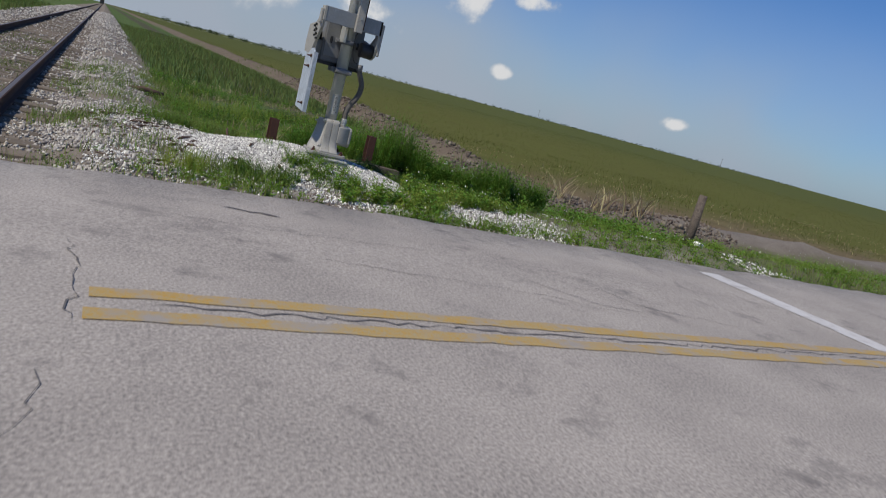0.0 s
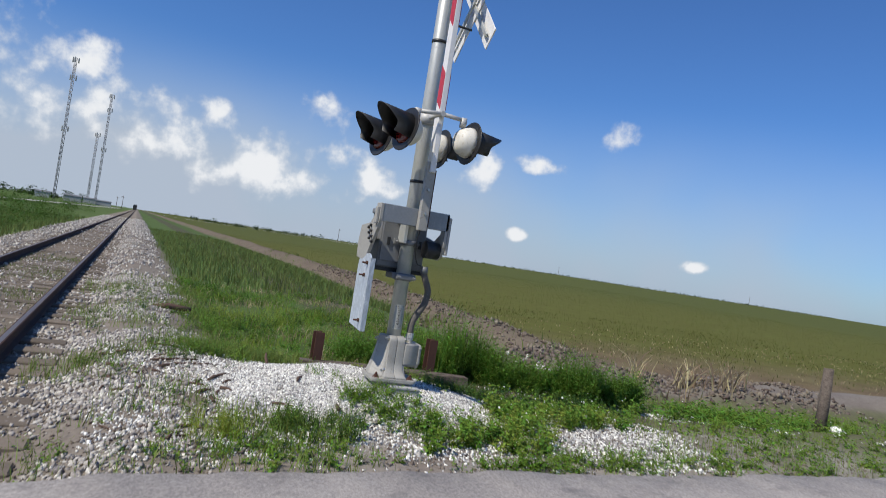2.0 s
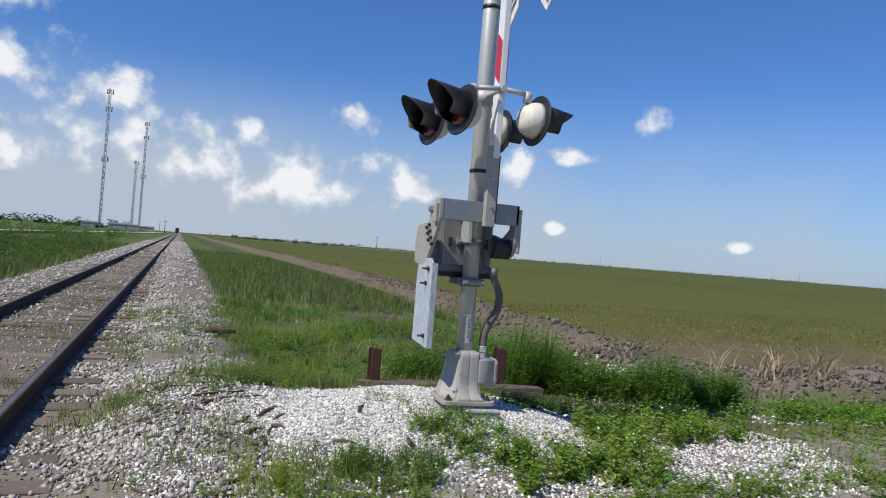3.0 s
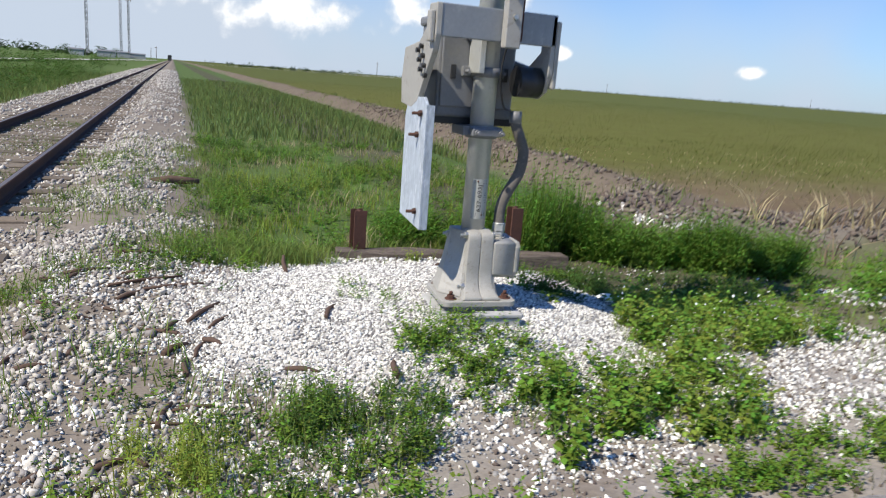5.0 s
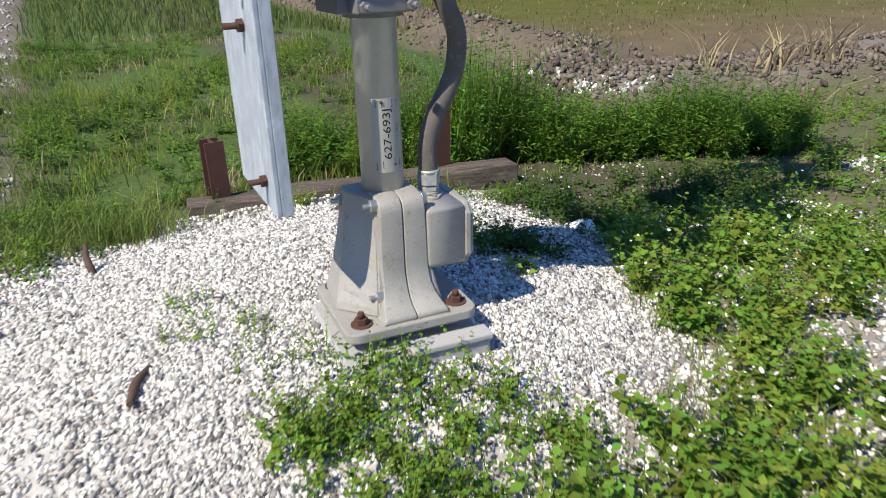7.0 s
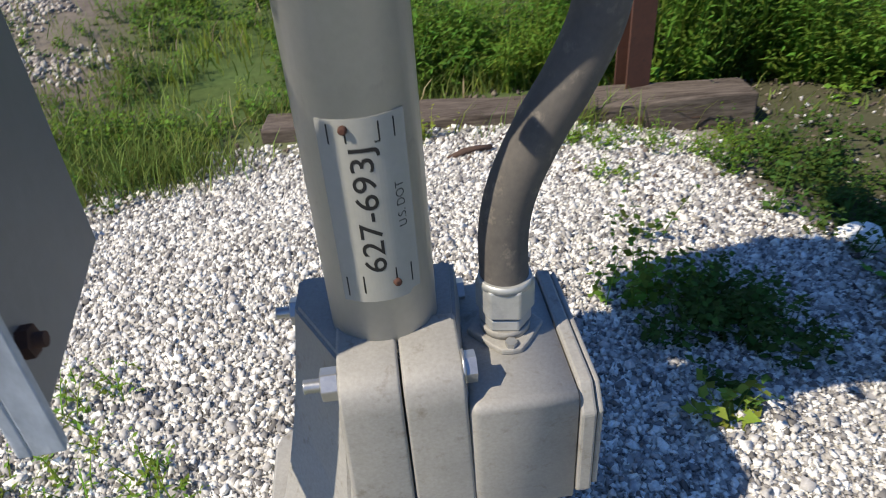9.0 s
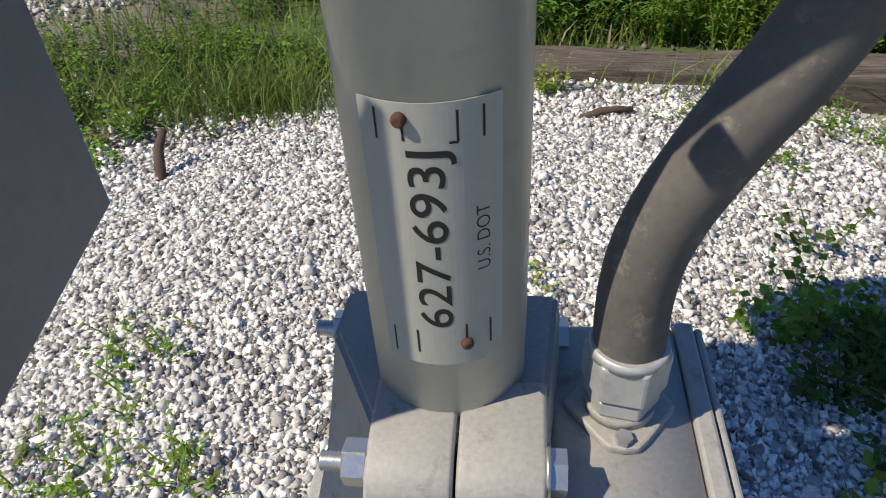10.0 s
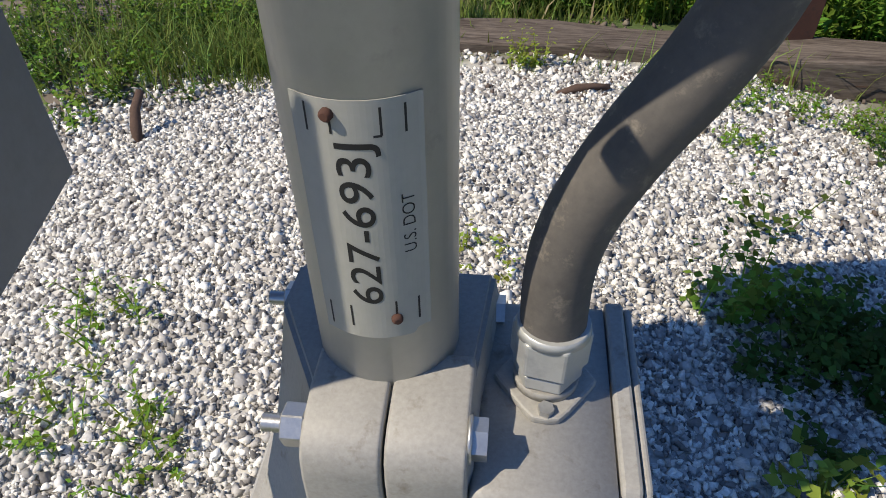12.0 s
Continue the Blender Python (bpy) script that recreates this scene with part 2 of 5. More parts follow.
def prism(poly, axis, lo, hi, bevel=0.0, bm=None):
    """A polygon pushed along an axis (0, 1 or 2) from lo to hi."""
    bm = bm or bmesh.new()

    def put(p, h):
        c = [p[0], p[1]]
        c.insert(axis, h)
        return bm.verts.new(c)
    a, b = [put(p, lo) for p in poly], [put(p, hi) for p in poly]
    fs = [bm.faces.new(a), bm.faces.new(b[::-1])]
    for k in range(len(poly)):
        fs.append(bm.faces.new((a[k], b[k], b[(k + 1) % len(poly)], a[(k + 1) % len(poly)])))
    bmesh.ops.recalc_face_normals(bm, faces=fs)
    if bevel:
        bmesh.ops.bevel(bm, geom=list({e for f in fs for e in f.edges}), offset=bevel, segments=2, affect="EDGES", profile=.5)
    return bm


def catmull(ctrl, n=8):
    c = [Vector(p) for p in ctrl]
    c = [c[0] * 2 - c[1]] + c + [c[-1] * 2 - c[-2]]
    out = []
    for i in range(1, len(c) - 2):
        for k in range(n):
            u = k / n
            a, b, d, e = c[i - 1], c[i], c[i + 1], c[i + 2]
            out.append(.5 * ((2 * b) + (d - a) * u + (2 * a - 5 * b + 4 * d - e) * u * u + (3 * b - a - 3 * d + e) * u ** 3))
    return out + [c[-2]]


def bevelled(bm, width, seg=2):
    bmesh.ops.bevel(bm, geom=list(bm.edges), offset=width, segments=seg, affect="EDGES", profile=.5)
    return bm


def hexnut(a, b, r, bm=None):
    return tube([a, b], r, 6, bm, flat=True)


def from_arrays(name, verts, faces, material, label, category, kind="stuff"):
    me = bpy.data.meshes.new(name)
    me.vertices.add(len(verts))
    me.vertices.foreach_set("co", verts.astype(np.float32).ravel())
    n = faces.shape[1]
    me.loops.add(faces.size)
    me.loops.foreach_set("vertex_index", faces.astype(np.int32).ravel())
    me.polygons.add(len(faces))
    me.polygons.foreach_set("loop_start", np.arange(0, faces.size, n, dtype=np.int32))
    me.update(calc_edges=True)
    me.materials.append(material)
    return tagged(new(name, me), label, category, kind=kind)


# ---- ground ----


def sstep(a, b, v):
    u = np.clip((v - a) / (b - a), 0, 1)
    return u * u * (3 - 2 * u)


def wob(x, y, s, k=0.0):
    return (np.sin(x * s + 1.3 + k) * np.cos(y * s * 1.13 + .7 * k) + .5 * np.sin(x * s * 2.3 - y * s * 1.9 + k)
            + .25 * np.sin(x * s * 4.7 + y * s * 5.3 + 2 * k)) / 1.75


def road_edge(x):
    return -2.18 + .03 * x - .10 * sstep(-1.5, -3.5, x) * 3 + .05 * wob(x, 0 * x, 2.1)


def mound(x, y):
    r = np.sqrt(((x + .25) / 1.75) ** 2 + (np.where(y > .1, (y - .1) / 2.1, (y - .1) / 1.35)) ** 2)
    return 1 - sstep(.18, 1.0, r + .05 * wob(x, y, 3.1))


def height(x, y):
    z = -.27 + .02 * wob(x, y, 1.7)
    z = z + .19 * mound(x, y)
    # a hollow beside the heap, then the fall to the grass strip and the ditch
    z = z - .20 * np.exp(-((x - 2.15) / .42) ** 2 - ((y - 1.1) / .38) ** 2)
    z = z - .085 * sstep(.9, 2.0, y) * sstep(-1.9, -.5, x) - .205 * sstep(2.2, 3.4, y) * sstep(-2.6, -.6, x)
    z = z - .13 * sstep(.8, 1.8, x) * sstep(-.5, .9, y) * (1 - sstep(2.5, 4, y))
    z = z - .30 * sstep(3.0, 7.5, x) * sstep(-.5, 4.0, y)
    line = 7.6 + 2.0 * sstep(4, 40, y) - 5 * sstep(9, 3, y)
    bank = np.exp(-((x - line) / .9) ** 2) * sstep(3.5, 5.5, y)
    z = z - .25 * np.exp(-((x - line + 1.7) / 1.0) ** 2) * sstep(3, 6, y) + (.34 + .12 * wob(x, y, .9)) * bank
    berm = np.exp(-((y - 5.2 - .5 * wob(x, y, .35)) / .9) ** 2) * sstep(4.5, 6.5, x)
    z = z + (.30 + .16 * wob(x, y, 1.2)) * berm
    # the railway bed
    z = z - .15 * sstep(-2.3, -3.1, x) + .02 * sstep(-3.5, -3.7, x) * sstep(-5.0, -4.8, x)
    z = z - .22 * sstep(-6.2, -8.0, x)
    # under the road
    inside = sstep(.02, -.08, y - road_edge(x)) * sstep(-9.25, -9.1, y)
    z = z * (1 - inside) + (-.32) * inside
    return z


def spaced(near0, near1, step, far0, far1):
    a = list(np.arange(near0, near1 + 1e-6, step))
    d, v = step, near1
    while v < far1:
        d *= 1.14
        v += d
        a.append(v)
    d, v = step, near0
    while v > far0:
        d *= 1.14
        v -= d
        a.insert(0, v)
    return np.array(a)


def cover(x, y):
    """Base colour of bare ground, and how much plants cover it."""
    n = wob(x, y, 1.9) * .5 + wob(x, y, 5.1, 2) * .3
    soil = np.array((.20, .165, .13))
    col = np.empty(x.shape + (3,))
    col[:] = soil
    def lay(weight, c):
        weight = np.clip(weight, 0, 1)[..., None]
        col[:] = col * (1 - weight) + np.array(c) * weight
    line = 7.6 + 2.0 * sstep(4, 40, y) - 5 * sstep(9, 3, y)
    lay(sstep(-1.6, -.9, x + .4 * n) * sstep(1.6, 2.6, y + .4 * n), (.085, .125, .04))
    lay(sstep(line - 2.2, line - .8, x + n) * sstep(3, 5, y), (.15, .12, .09))
    field = sstep(line + .8, line + 2.5, x + n) * sstep(5, 7.5, y)
    lay(field, (.150, .112, .066))
    lay(field * sstep(10, 19, y + x * .2 + 3 * n), (.105, .108, .027))
    lay(sstep(60, 160, y + np.abs(x) * .5) * sstep(9, 14, x), (.088, .100, .028))
    lay(np.exp(-((y - 5.2 - .5 * wob(x, y, .35)) / 1.1) ** 2) * sstep(4.3, 5.6, x), (.20, .175, .15))
    # the hollow's shadow, laid into the ground colour as a dark green brown
    lay(sstep(1.5, 1.9, x + .3 * n) * sstep(.3, .7, y + .2 * n) * sstep(4.4, 3.2, x), (.085, .085, .05))
    lay(sstep(2.6, 3.6, x + .4 * n) * sstep(4.6, 3.8, y + .4 * n) * sstep(-9.0, -2.0, y), (.125, .125, .065))
    lay(sstep(-6.2, -7.2, x + .5 * n), (.09, .13, .04))
    bal = sstep(-1.0, -1.9, x + .5 * n) * sstep(-6.8, -6.3, x)
    lay(bal, (.215, .185, .15))
    lay(sstep(-3.4, -3.7, x) * sstep(-5.1, -4.8, x) * (.8 + .3 * n), (.17, .145, .11))
    lay(np.maximum(sstep(.03, .35, mound(x, y) + .08 * n), sstep(-.9, -.4, x) * sstep(1.9, 1.3, x + .3 * n) * sstep(-.3, .2, y) * sstep(2.15, 2.0, y)), (.50, .48, .44))
    lay(sstep(-.1, -.8, y + .3 * n) * sstep(-2, 0, x) * sstep(7, 3, x) * (.65 + n), (.33, .305, .27))
    lay(sstep(-9.0, -9.4, y), (.10, .13, .05))
    return col


xs, ys = spaced(-4, 5, .07, -2600, 2600), spaced(-3.2, 5, .07, -300, 3200)
gx, gy = np.meshgrid(xs, ys)
gz = height(gx, gy)
nx, ny = len(xs), len(ys)
idx = np.arange(nx * ny).reshape(ny, nx)
quads = np.stack((idx[:-1, :-1], idx[:-1, 1:], idx[1:, 1:], idx[1:, :-1]), -1).reshape(-1, 4)

ground_mat = mat("earth and grass", (.5, .5, .5), (.5, .5, .5), 1, .95, 0, .02, .05, spec=.06)
gt = ground_mat.node_tree
att = gt.nodes.new("ShaderNodeAttribute")
att.attribute_name = "cover"
g1 = nd(gt, "ShaderNodeTexNoise", Scale=.9, Detail=8.0, Roughness=.7)
g2 = nd(gt, "ShaderNodeTexNoise", Scale=24.0, Detail=6.0, Roughness=.7)
gco = gt.nodes.new("ShaderNodeTexCoord").outputs["Object"]
gt.links.new(gco, g1.inputs["Vector"])
gt.links.new(gco, g2.inputs["Vector"])
gh = nd(gt, "ShaderNodeHueSaturation")
gt.links.new(fmath(gt, "ADD", fmath(gt, "MULTIPLY_ADD", g1.outputs[0], .9, .1), fmath(gt, "MULTIPLY_ADD", g2.outputs[0], 1.1, -.1)), gh.inputs["Value"])
gt.links.new(fmath(gt, "MULTIPLY_ADD", g1.outputs[0], .08, .46), gh.inputs["Hue"])
gt.links.new(att.outputs["Color"], gh.inputs["Color"])
gt.links.new(gh.outputs[0], gt.nodes["Principled BSDF"].inputs["Base Color"])
ground = from_arrays("ground", np.stack((gx, gy, gz), -1).reshape(-1, 3), quads, ground_mat, "flat verge, railway bed and farm field of soil and gravel", "ground", "structure")
ca = ground.data.color_attributes.new("cover", "FLOAT_COLOR", "POINT")
ca.data.foreach_set("color", np.concatenate((cover(gx, gy), np.ones(gx.shape + (1,))), -1).astype(np.float32).ravel())
ground.data.polygons.foreach_set("use_smooth", np.ones(len(quads), dtype=bool))


def hz(x, y):
    return float(height(np.array(float(x)), np.array(float(y))))


# ---- road ----
ROAD_Z = -.215
rx = spaced(-8, 10, .12, -900, 900)
ends = np.linspace(0, 1, 9)
top_y = road_edge(rx) + .02 * np.sin(rx * 7.1) + .015 * np.sin(rx * 17.3)
vv = []
for k, u in enumerate(ends):
    yy = top_y * (1 - u) + (-9.0 + .03 * rx) * u
    vv.append(np.stack((rx, yy, np.full_like(rx, ROAD_Z) + .03 * np.sin(np.pi * u)), -1))
vv.insert(0, vv[0] + np.array((0, .03, -.1)))
vv.append(vv[-1] + np.array((0, -.03, -.1)))
vv = np.stack(vv)
ri = np.arange(vv.shape[0] * vv.shape[1]).reshape(vv.shape[:2])
rq = np.stack((ri[:-1, :-1], ri[1:, :-1], ri[1:, 1:], ri[:-1, 1:]), -1).reshape(-1, 4)
road = from_arrays("road", vv.reshape(-1, 3), rq, asphalt, "bleached two-lane asphalt road with cracks and dark patches", "road", "structure")


def on_road(y):
    u = (-2.15 - y) / 6.85
    return ROAD_Z + .03 * math.sin(math.pi * max(0, min(1, u)))


def stripe(name, x0, x1, y0, y1, material, label, kind="structure", slope=.045, wobble=.012, step=.12):
    n = max(2, int((x1 - x0) / step))
    bm = bmesh.new()
    rnd = random.Random(name + str(y0))
    prev = None
    for k in range(n + 1):
        x = x0 + (x1 - x0) * k / n
        lo, hi = y0 + slope * (x + 2.5) + rnd.uniform(-wobble, wobble), y1 + slope * (x + 2.5) + rnd.uniform(-wobble, wobble)
        mid = [lo + (hi - lo) * q for q in (0, .5, 1)]
        row = [bm.verts.new((x, y, on_road(y) + .004)) for y in mid]
        if prev:
            for q in (0, 1):
                bm.faces.new((prev[q], row[q], row[q + 1], prev[q + 1]))
        prev = row
    return tagged(link(name, bm, material), label, "road marking", kind=kind)


stripe("centre_line", -2.5, 90, -5.20, -5.08, yellow, "worn yellow centre line painted on the asphalt")
stripe("centre_line", -2.52, 90, -5.47, -5.34, yellow, "worn yellow centre line painted on the asphalt")
bm = bmesh.new()
prev = None
for k in range(20):
    y = -2.45 - 2.32 * k / 19
    row = [bm.verts.new((xx + random.uniform(-.012, .012), y, on_road(y) + .004)) for xx in (4.10, 4.28, 4.44)]
    if prev:
        for q in (0, 1):
            bm.faces.new((row[q], row[q + 1], prev[q + 1], prev[q]))
    prev = row
tagged(link("stop_line", bm, white_line), "worn white stop line across one lane", "road marking", kind="structure")


def crack(points, wide, seed, label="dark open crack in the asphalt"):
    rnd = random.Random(seed)
    bm = bmesh.new()
    prev = None
    fine = []
    for a, b in zip(points, points[1:]):
        n = max(2, int(math.dist(a, b) / .07))
        fine += [(a[0] + (b[0] - a[0]) * k / n, a[1] + (b[1] - a[1]) * k / n) for k in range(n)]
    for k, (x, y) in enumerate(fine):
        d = Vector((points[-1][1] - points[0][1], points[0][0] - points[-1][0])).normalized()
        x, y = x + rnd.uniform(-.03, .03), y + rnd.uniform(-.03, .03)
        h = wide * rnd.uniform(.2, 1) * min(1, k / 2, (len(fine) - 1 - k) / 2 + .05)
        row = [bm.verts.new((x + d.x * s * h, y + d.y * s * h, on_road(y) + .0045)) for s in (-1, 1)]
        if prev:
            bm.faces.new((prev[0], row[0], row[1], prev[1]))
        prev = row
    tagged(link("road_crack", bm, crack_mat), label, "crack", kind="structure")


crack([(-2.60, -4.35), (-2.55, -5.0), (-2.58, -5.6)], .005, 1)
crack([(-2.62, -5.9), (-2.72, -6.6), (-2.66, -7.0)], .003, 2)
crack([(-2.3, -5.26), (.2, -5.15), (1.6, -5.09), (4.5, -4.95)], .009, 3)
crack([(-1.2, -4.1), (.4, -4.3), (1.5, -4.6)], .004, 4)
crack([(-2.6, -6.9), (-1.6, -7.05), (-1.0, -6.8)], .008, 5)
crack([(.6, -3.9), (1.0, -4.35), (1.6, -4.55)], .005, 6)
crack([(-1.6, -2.95), (-1.1, -3.05)], .05, 7, "dark tar stain on the asphalt")
crack([(-2.4, -3.45), (-1.2, -3.5), (.2, -3.42)], .004, 8)
crack([(1.2, -3.6), (1.6, -4.3), (2.6, -4.6)], .006, 9)

# ---- railway ----
RAIL_X, RAIL_TOP = (-3.50, -5.0), -.225
track = thing("railway_track", (-4.25, 0, hz(-4.25, 3)), "straight railway track with rusty rails on old wooden crossties", "railway track")
tz = -hz(-4.25, 3)
half = [(.036, 0), (.037, -.03), (.028, -.042), (.009, -.055), (.009, -.125), (.02, -.14), (.07, -.152), (.07, -.165)]
prof = half + [(-x, z) for x, z in half[::-1]]
for x in RAIL_X:
    bm = bmesh.new()
    rows = [[bm.verts.new((x + 4.25 + px, y, RAIL_TOP + pz + tz)) for px, pz in prof] for y in (-60, -20, 0, 10, 30, 100, 400, 1600)]
    for a, b in zip(rows, rows[1:]):
        for k in range(len(prof)):
            bm.faces.new((a[k], b[k], b[(k + 1) % len(prof)], a[(k + 1) % len(prof)]))
    bm.faces.new(rows[0])
    bmesh.ops.recalc_face_normals(bm, faces=bm.faces)
    rail = part("rail", bm, rust_dark, track, "rusty brown steel rail")
    part("rail_head", bx(x + 4.25 - .024, x + 4.25 + .024, -60, 1600, RAIL_TOP + tz - .001, RAIL_TOP + tz + .003), rail_top, rail, "worn running surface")
TIE_TOP = RAIL_TOP - .163
tie_mesh = None
rnd = random.Random(5)
for k in range(150):
    y = -2.3 + .53 * k
    if tie_mesh is None:
        bm = bx(-1.3, 1.3, -.11, .11, -.18, 0, .012, seg=1)
        first = part("crosstie", bm, tie_wood, track)
        tie_mesh = first.data
        ob = first
    else:
        ob = new("crosstie", tie_mesh)
        ob.parent = track
    ob.matrix_local = pose(rnd.uniform(-.05, .05), y, TIE_TOP + tz + rnd.uniform(-.012, .008), rnd.uniform(-1, 1), 0, rnd.uniform(-1.5, 1.5))

# ---- crossing signal ----
sig = thing("crossing_signal", (-.013, -.02, 0), "grey railway crossing signal with raised gate arm and flashing lamps", "crossing signal")
R = .0705
BASE = pose(0, 0, 0, 0, 0, -5)


def base_part(name, bm, material, parent=sig, label=""):
    bm.transform(BASE)
    return part(name, bm, material, parent, label)


mast = part("mast", tube([(0, 0, .03), (0, 0, 2.9), (0, 0, 5.2)], R, 48), galv, sig, "galvanised steel pipe mast")
for z in (1.92, 3.32):
    part("band", tube([(0, 0, z), (0, 0, z + .03)], R + .006, 40), black, mast, "dark clamp band")

# split cast base: two clamp halves meeting in a seam, in front of a flared body
SEAM = .013
RIB = [(-.03, .414), (-.075, .414), (-.115, .408), (-.133, .399), (-.143, .385), (-.147, .36), (-.147, .19), (-.150, .155), (-.160, .115),
       (-.178, .08), (-.205, .055), (-.235, .043), (-.243, .036), (-.243, .0225), (-.03, .0225)]


def clamp_half(s):
    """One half of the front clamp rib: its side outline pushed out from the seam, widening at the foot."""
    bm = bmesh.new()
    sides = []
    for inner in (True, False):
        ring = []
        for y, z in RIB:
            foot = max(0, (.15 - z) / .13) ** 2 * .038
            x = SEAM + s * (.0013 if inner else .077 + foot + .004 * (z < .2))
            ring.append(bm.verts.new((x, y, z)))
        sides.append(ring)
    a, b = sides
    n = len(RIB)
    for k in range(n):
        bm.faces.new((a[k], a[(k + 1) % n], b[(k + 1) % n], b[k]))
    bm.faces.new(a)
    bm.faces.new(b)
    bmesh.ops.recalc_face_normals(bm, faces=bm.faces)
    edges = [e for e in bm.edges if e.calc_face_angle(0) > 1.2]
    bmesh.ops.bevel(bm, geom=edges, offset=.0045, segments=3, affect="EDGES", profile=.5)
    for f in bm.faces:
        f.smooth = abs(f.normal.x) < .5
    return bm


def flared_body():
    """The hollow body round the mast: slanted side walls that spread towards the base plate."""
    top = [(-.060, -.09), (-.124, .03), (-.120, .10), (.105, .10), (.088, -.09)]
    foot = [(-.10, -.18), (-.212, -.06), (-.195, .13), (.19, .13), (.13, -.18)]
    bm = bmesh.new()
    rows = []
    for z, u in ((.0225, 1), (.05, .92), (.09, .76), (.15, .55), (.24, .30), (.33, .12), (.398, .0), (.404, -.02)):
        rows.append([bm.verts.new((a[0] + (b[0] - a[0]) * u, a[1] + (b[1] - a[1]) * u, z)) for a, b in zip(top, foot)])
    for a, b in zip(rows, rows[1:]):
        for k in range(5):
            bm.faces.new((a[k], a[(k + 1) % 5], b[(k + 1) % 5], b[k]))
    bm.faces.new(rows[0][::-1])
    bm.faces.new(rows[-1])
    bmesh.ops.recalc_face_normals(bm, faces=bm.faces)
    bmesh.ops.bevel(bm, geom=[e for e in bm.edges if e.calc_face_angle(0) > .45], offset=.005, segments=2, affect="EDGES")
    return bm


base_part("base_body", flared_body(), cast, sig, "weathered cast aluminium flared body of the mast base")
for s in (-1, 1):
    base_part("base_casting", clamp_half(s), cast, sig, "weathered cast aluminium clamp half of the mast base")
plate_poly = []
for cx, cy, a0 in ((.185, .12, 0), (-.185, .12, 90), (-.185, -.215, 180), (.185, -.215, 270)):
    for k in range(7):
        a = radians(a0 + 90 * k / 6)
        plate_poly.append((cx + .045 * math.cos(a), cy + .045 * math.sin(a)))
base_part("base_plate", prism(plate_poly, 2, -.012, .022, .005), cast, sig, "cast base plate with rounded corners")
for ax, ay in ((-.165, -.195), (.175, -.185), (-.165, .12), (.19, .12)):
    bm = hexnut((ax, ay, .026), (ax, ay, .047), .022)
    tube([(ax, ay, .045), (ax, ay, .064), (ax, ay, .068)], [.0115, .0115, .009], 10, bm)
    tube([(ax, ay, .0215), (ax, ay, .0265)], .036, 16, bm)
    base_part("anchor_bolt", bm, rust, sig, "rusty anchor bolt and nut")


def thread(x0, x1, y, z, r):
    """A threaded bolt end along x."""
    n = 7
    pts, rad = [], []
    for k in range(2 * n + 1):
        pts.append((x0 + (x1 - x0) * k / (2 * n), y, z))
        rad.append(r if k % 2 else r * .84)
    return tube(pts, rad, 14)


for ay, z, xl, xr in ((-.108, .388, SEAM - .077, SEAM + .077), (.085, .355, -.118, .10), (-.150, .085, -.075, None)):
    bm = hexnut((xl + .001, ay, z), (xl - .021, ay, z), .0215)
    bmesh.ops.bevel(bm, geom=[e for e in bm.edges], offset=.0012, segments=1, affect="EDGES")
    nut = base_part("clamp_nut", bm, bolt_steel, sig, "bright hexagon nut")
    base_part("bolt_thread", thread(xl - .019, xl - .043, ay, z, .0095), bolt_steel, nut, "threaded bolt end")
    if xr:
        bm = tube([(xr - .001, ay, z), (xr + .003, ay, z)], .0235, 20)
        hexnut((xr + .003, ay, z), (xr + .017, ay, z), .0205, bm)
        base_part("clamp_bolt", bm, bolt_steel, sig, "bright hexagon bolt head")

# terminal box on the base
bm = prism([(-.150, .150), (-.150, .355), (.108, .355), (.108, .125), (-.10, .125)], 0, .0915, .229)
bmesh.ops.bevel(bm, geom=[e for e in bm.edges if abs((e.verts[0].co - e.verts[1].co).normalized().x) > .9 or e.verts[0].co.x + e.verts[1].co.x < .2], offset=.014, segments=4, affect="EDGES", profile=.5)
jb = base_part("terminal_box", smooth(bm), cast, sig, "cast terminal box bolted to the mast base")
bm = prism([(-.156, .175), (-.156, .325), (-.128, .359), (.108, .359), (.113, .35), (.113, .13), (-.11, .119)], 0, .2315, .252, .004)
cover_plate = base_part("box_cover", bm, cast, jb, "cast cover plate with a raised rim")
bm = prism([(-.150, .18), (-.150, .322), (-.124, .353), (.106, .353), (.106, .135), (-.10, .126)], 0, .2535, .262, .003)
base_part("cover_rim", bm, cast, cover_plate, "thin outer rim of the cover")
dia = []
for k in range(24):
    a = 2 * math.pi * k / 24
    rr = 1 / (abs(math.cos(a)) / .045 + abs(math.sin(a)) / .060)
    rr = min(rr * 1.22, .054)
    dia.append((.162 + rr * math.cos(a), -.010 + rr * math.sin(a)))
base_part("flange", prism(dia, 2, .354, .364, .003), cast, jb, "diamond-shaped fitting flange")
for fy in (-.054, .034):
    base_part("flange_screw", hexnut((.162, fy, .363), (.162, fy, .371), .0085), bolt_steel, jb, "small screw head")
FIT = BASE @ Vector((.162, -.010, .363))
dirf = Vector((.02, .03, 1)).normalized()
part("fitting_collar", tube([FIT, FIT + dirf * .012], .034, 24), cast, jb, "round cast collar")
part("fitting_nut", bevelled(hexnut(FIT + dirf * .013, FIT + dirf * .030, .036), .002), galv, jb, "hexagon gland nut")
part("fitting", bevelled(hexnut(FIT + dirf * .034, FIT + dirf * .078, .0405), .003), galv, jb, "hexagon conduit gland")
part("fitting_lip", tube([FIT + dirf * .076, FIT + dirf * .086], [.038, .0355], 24), galv, jb, "rounded gland lip")
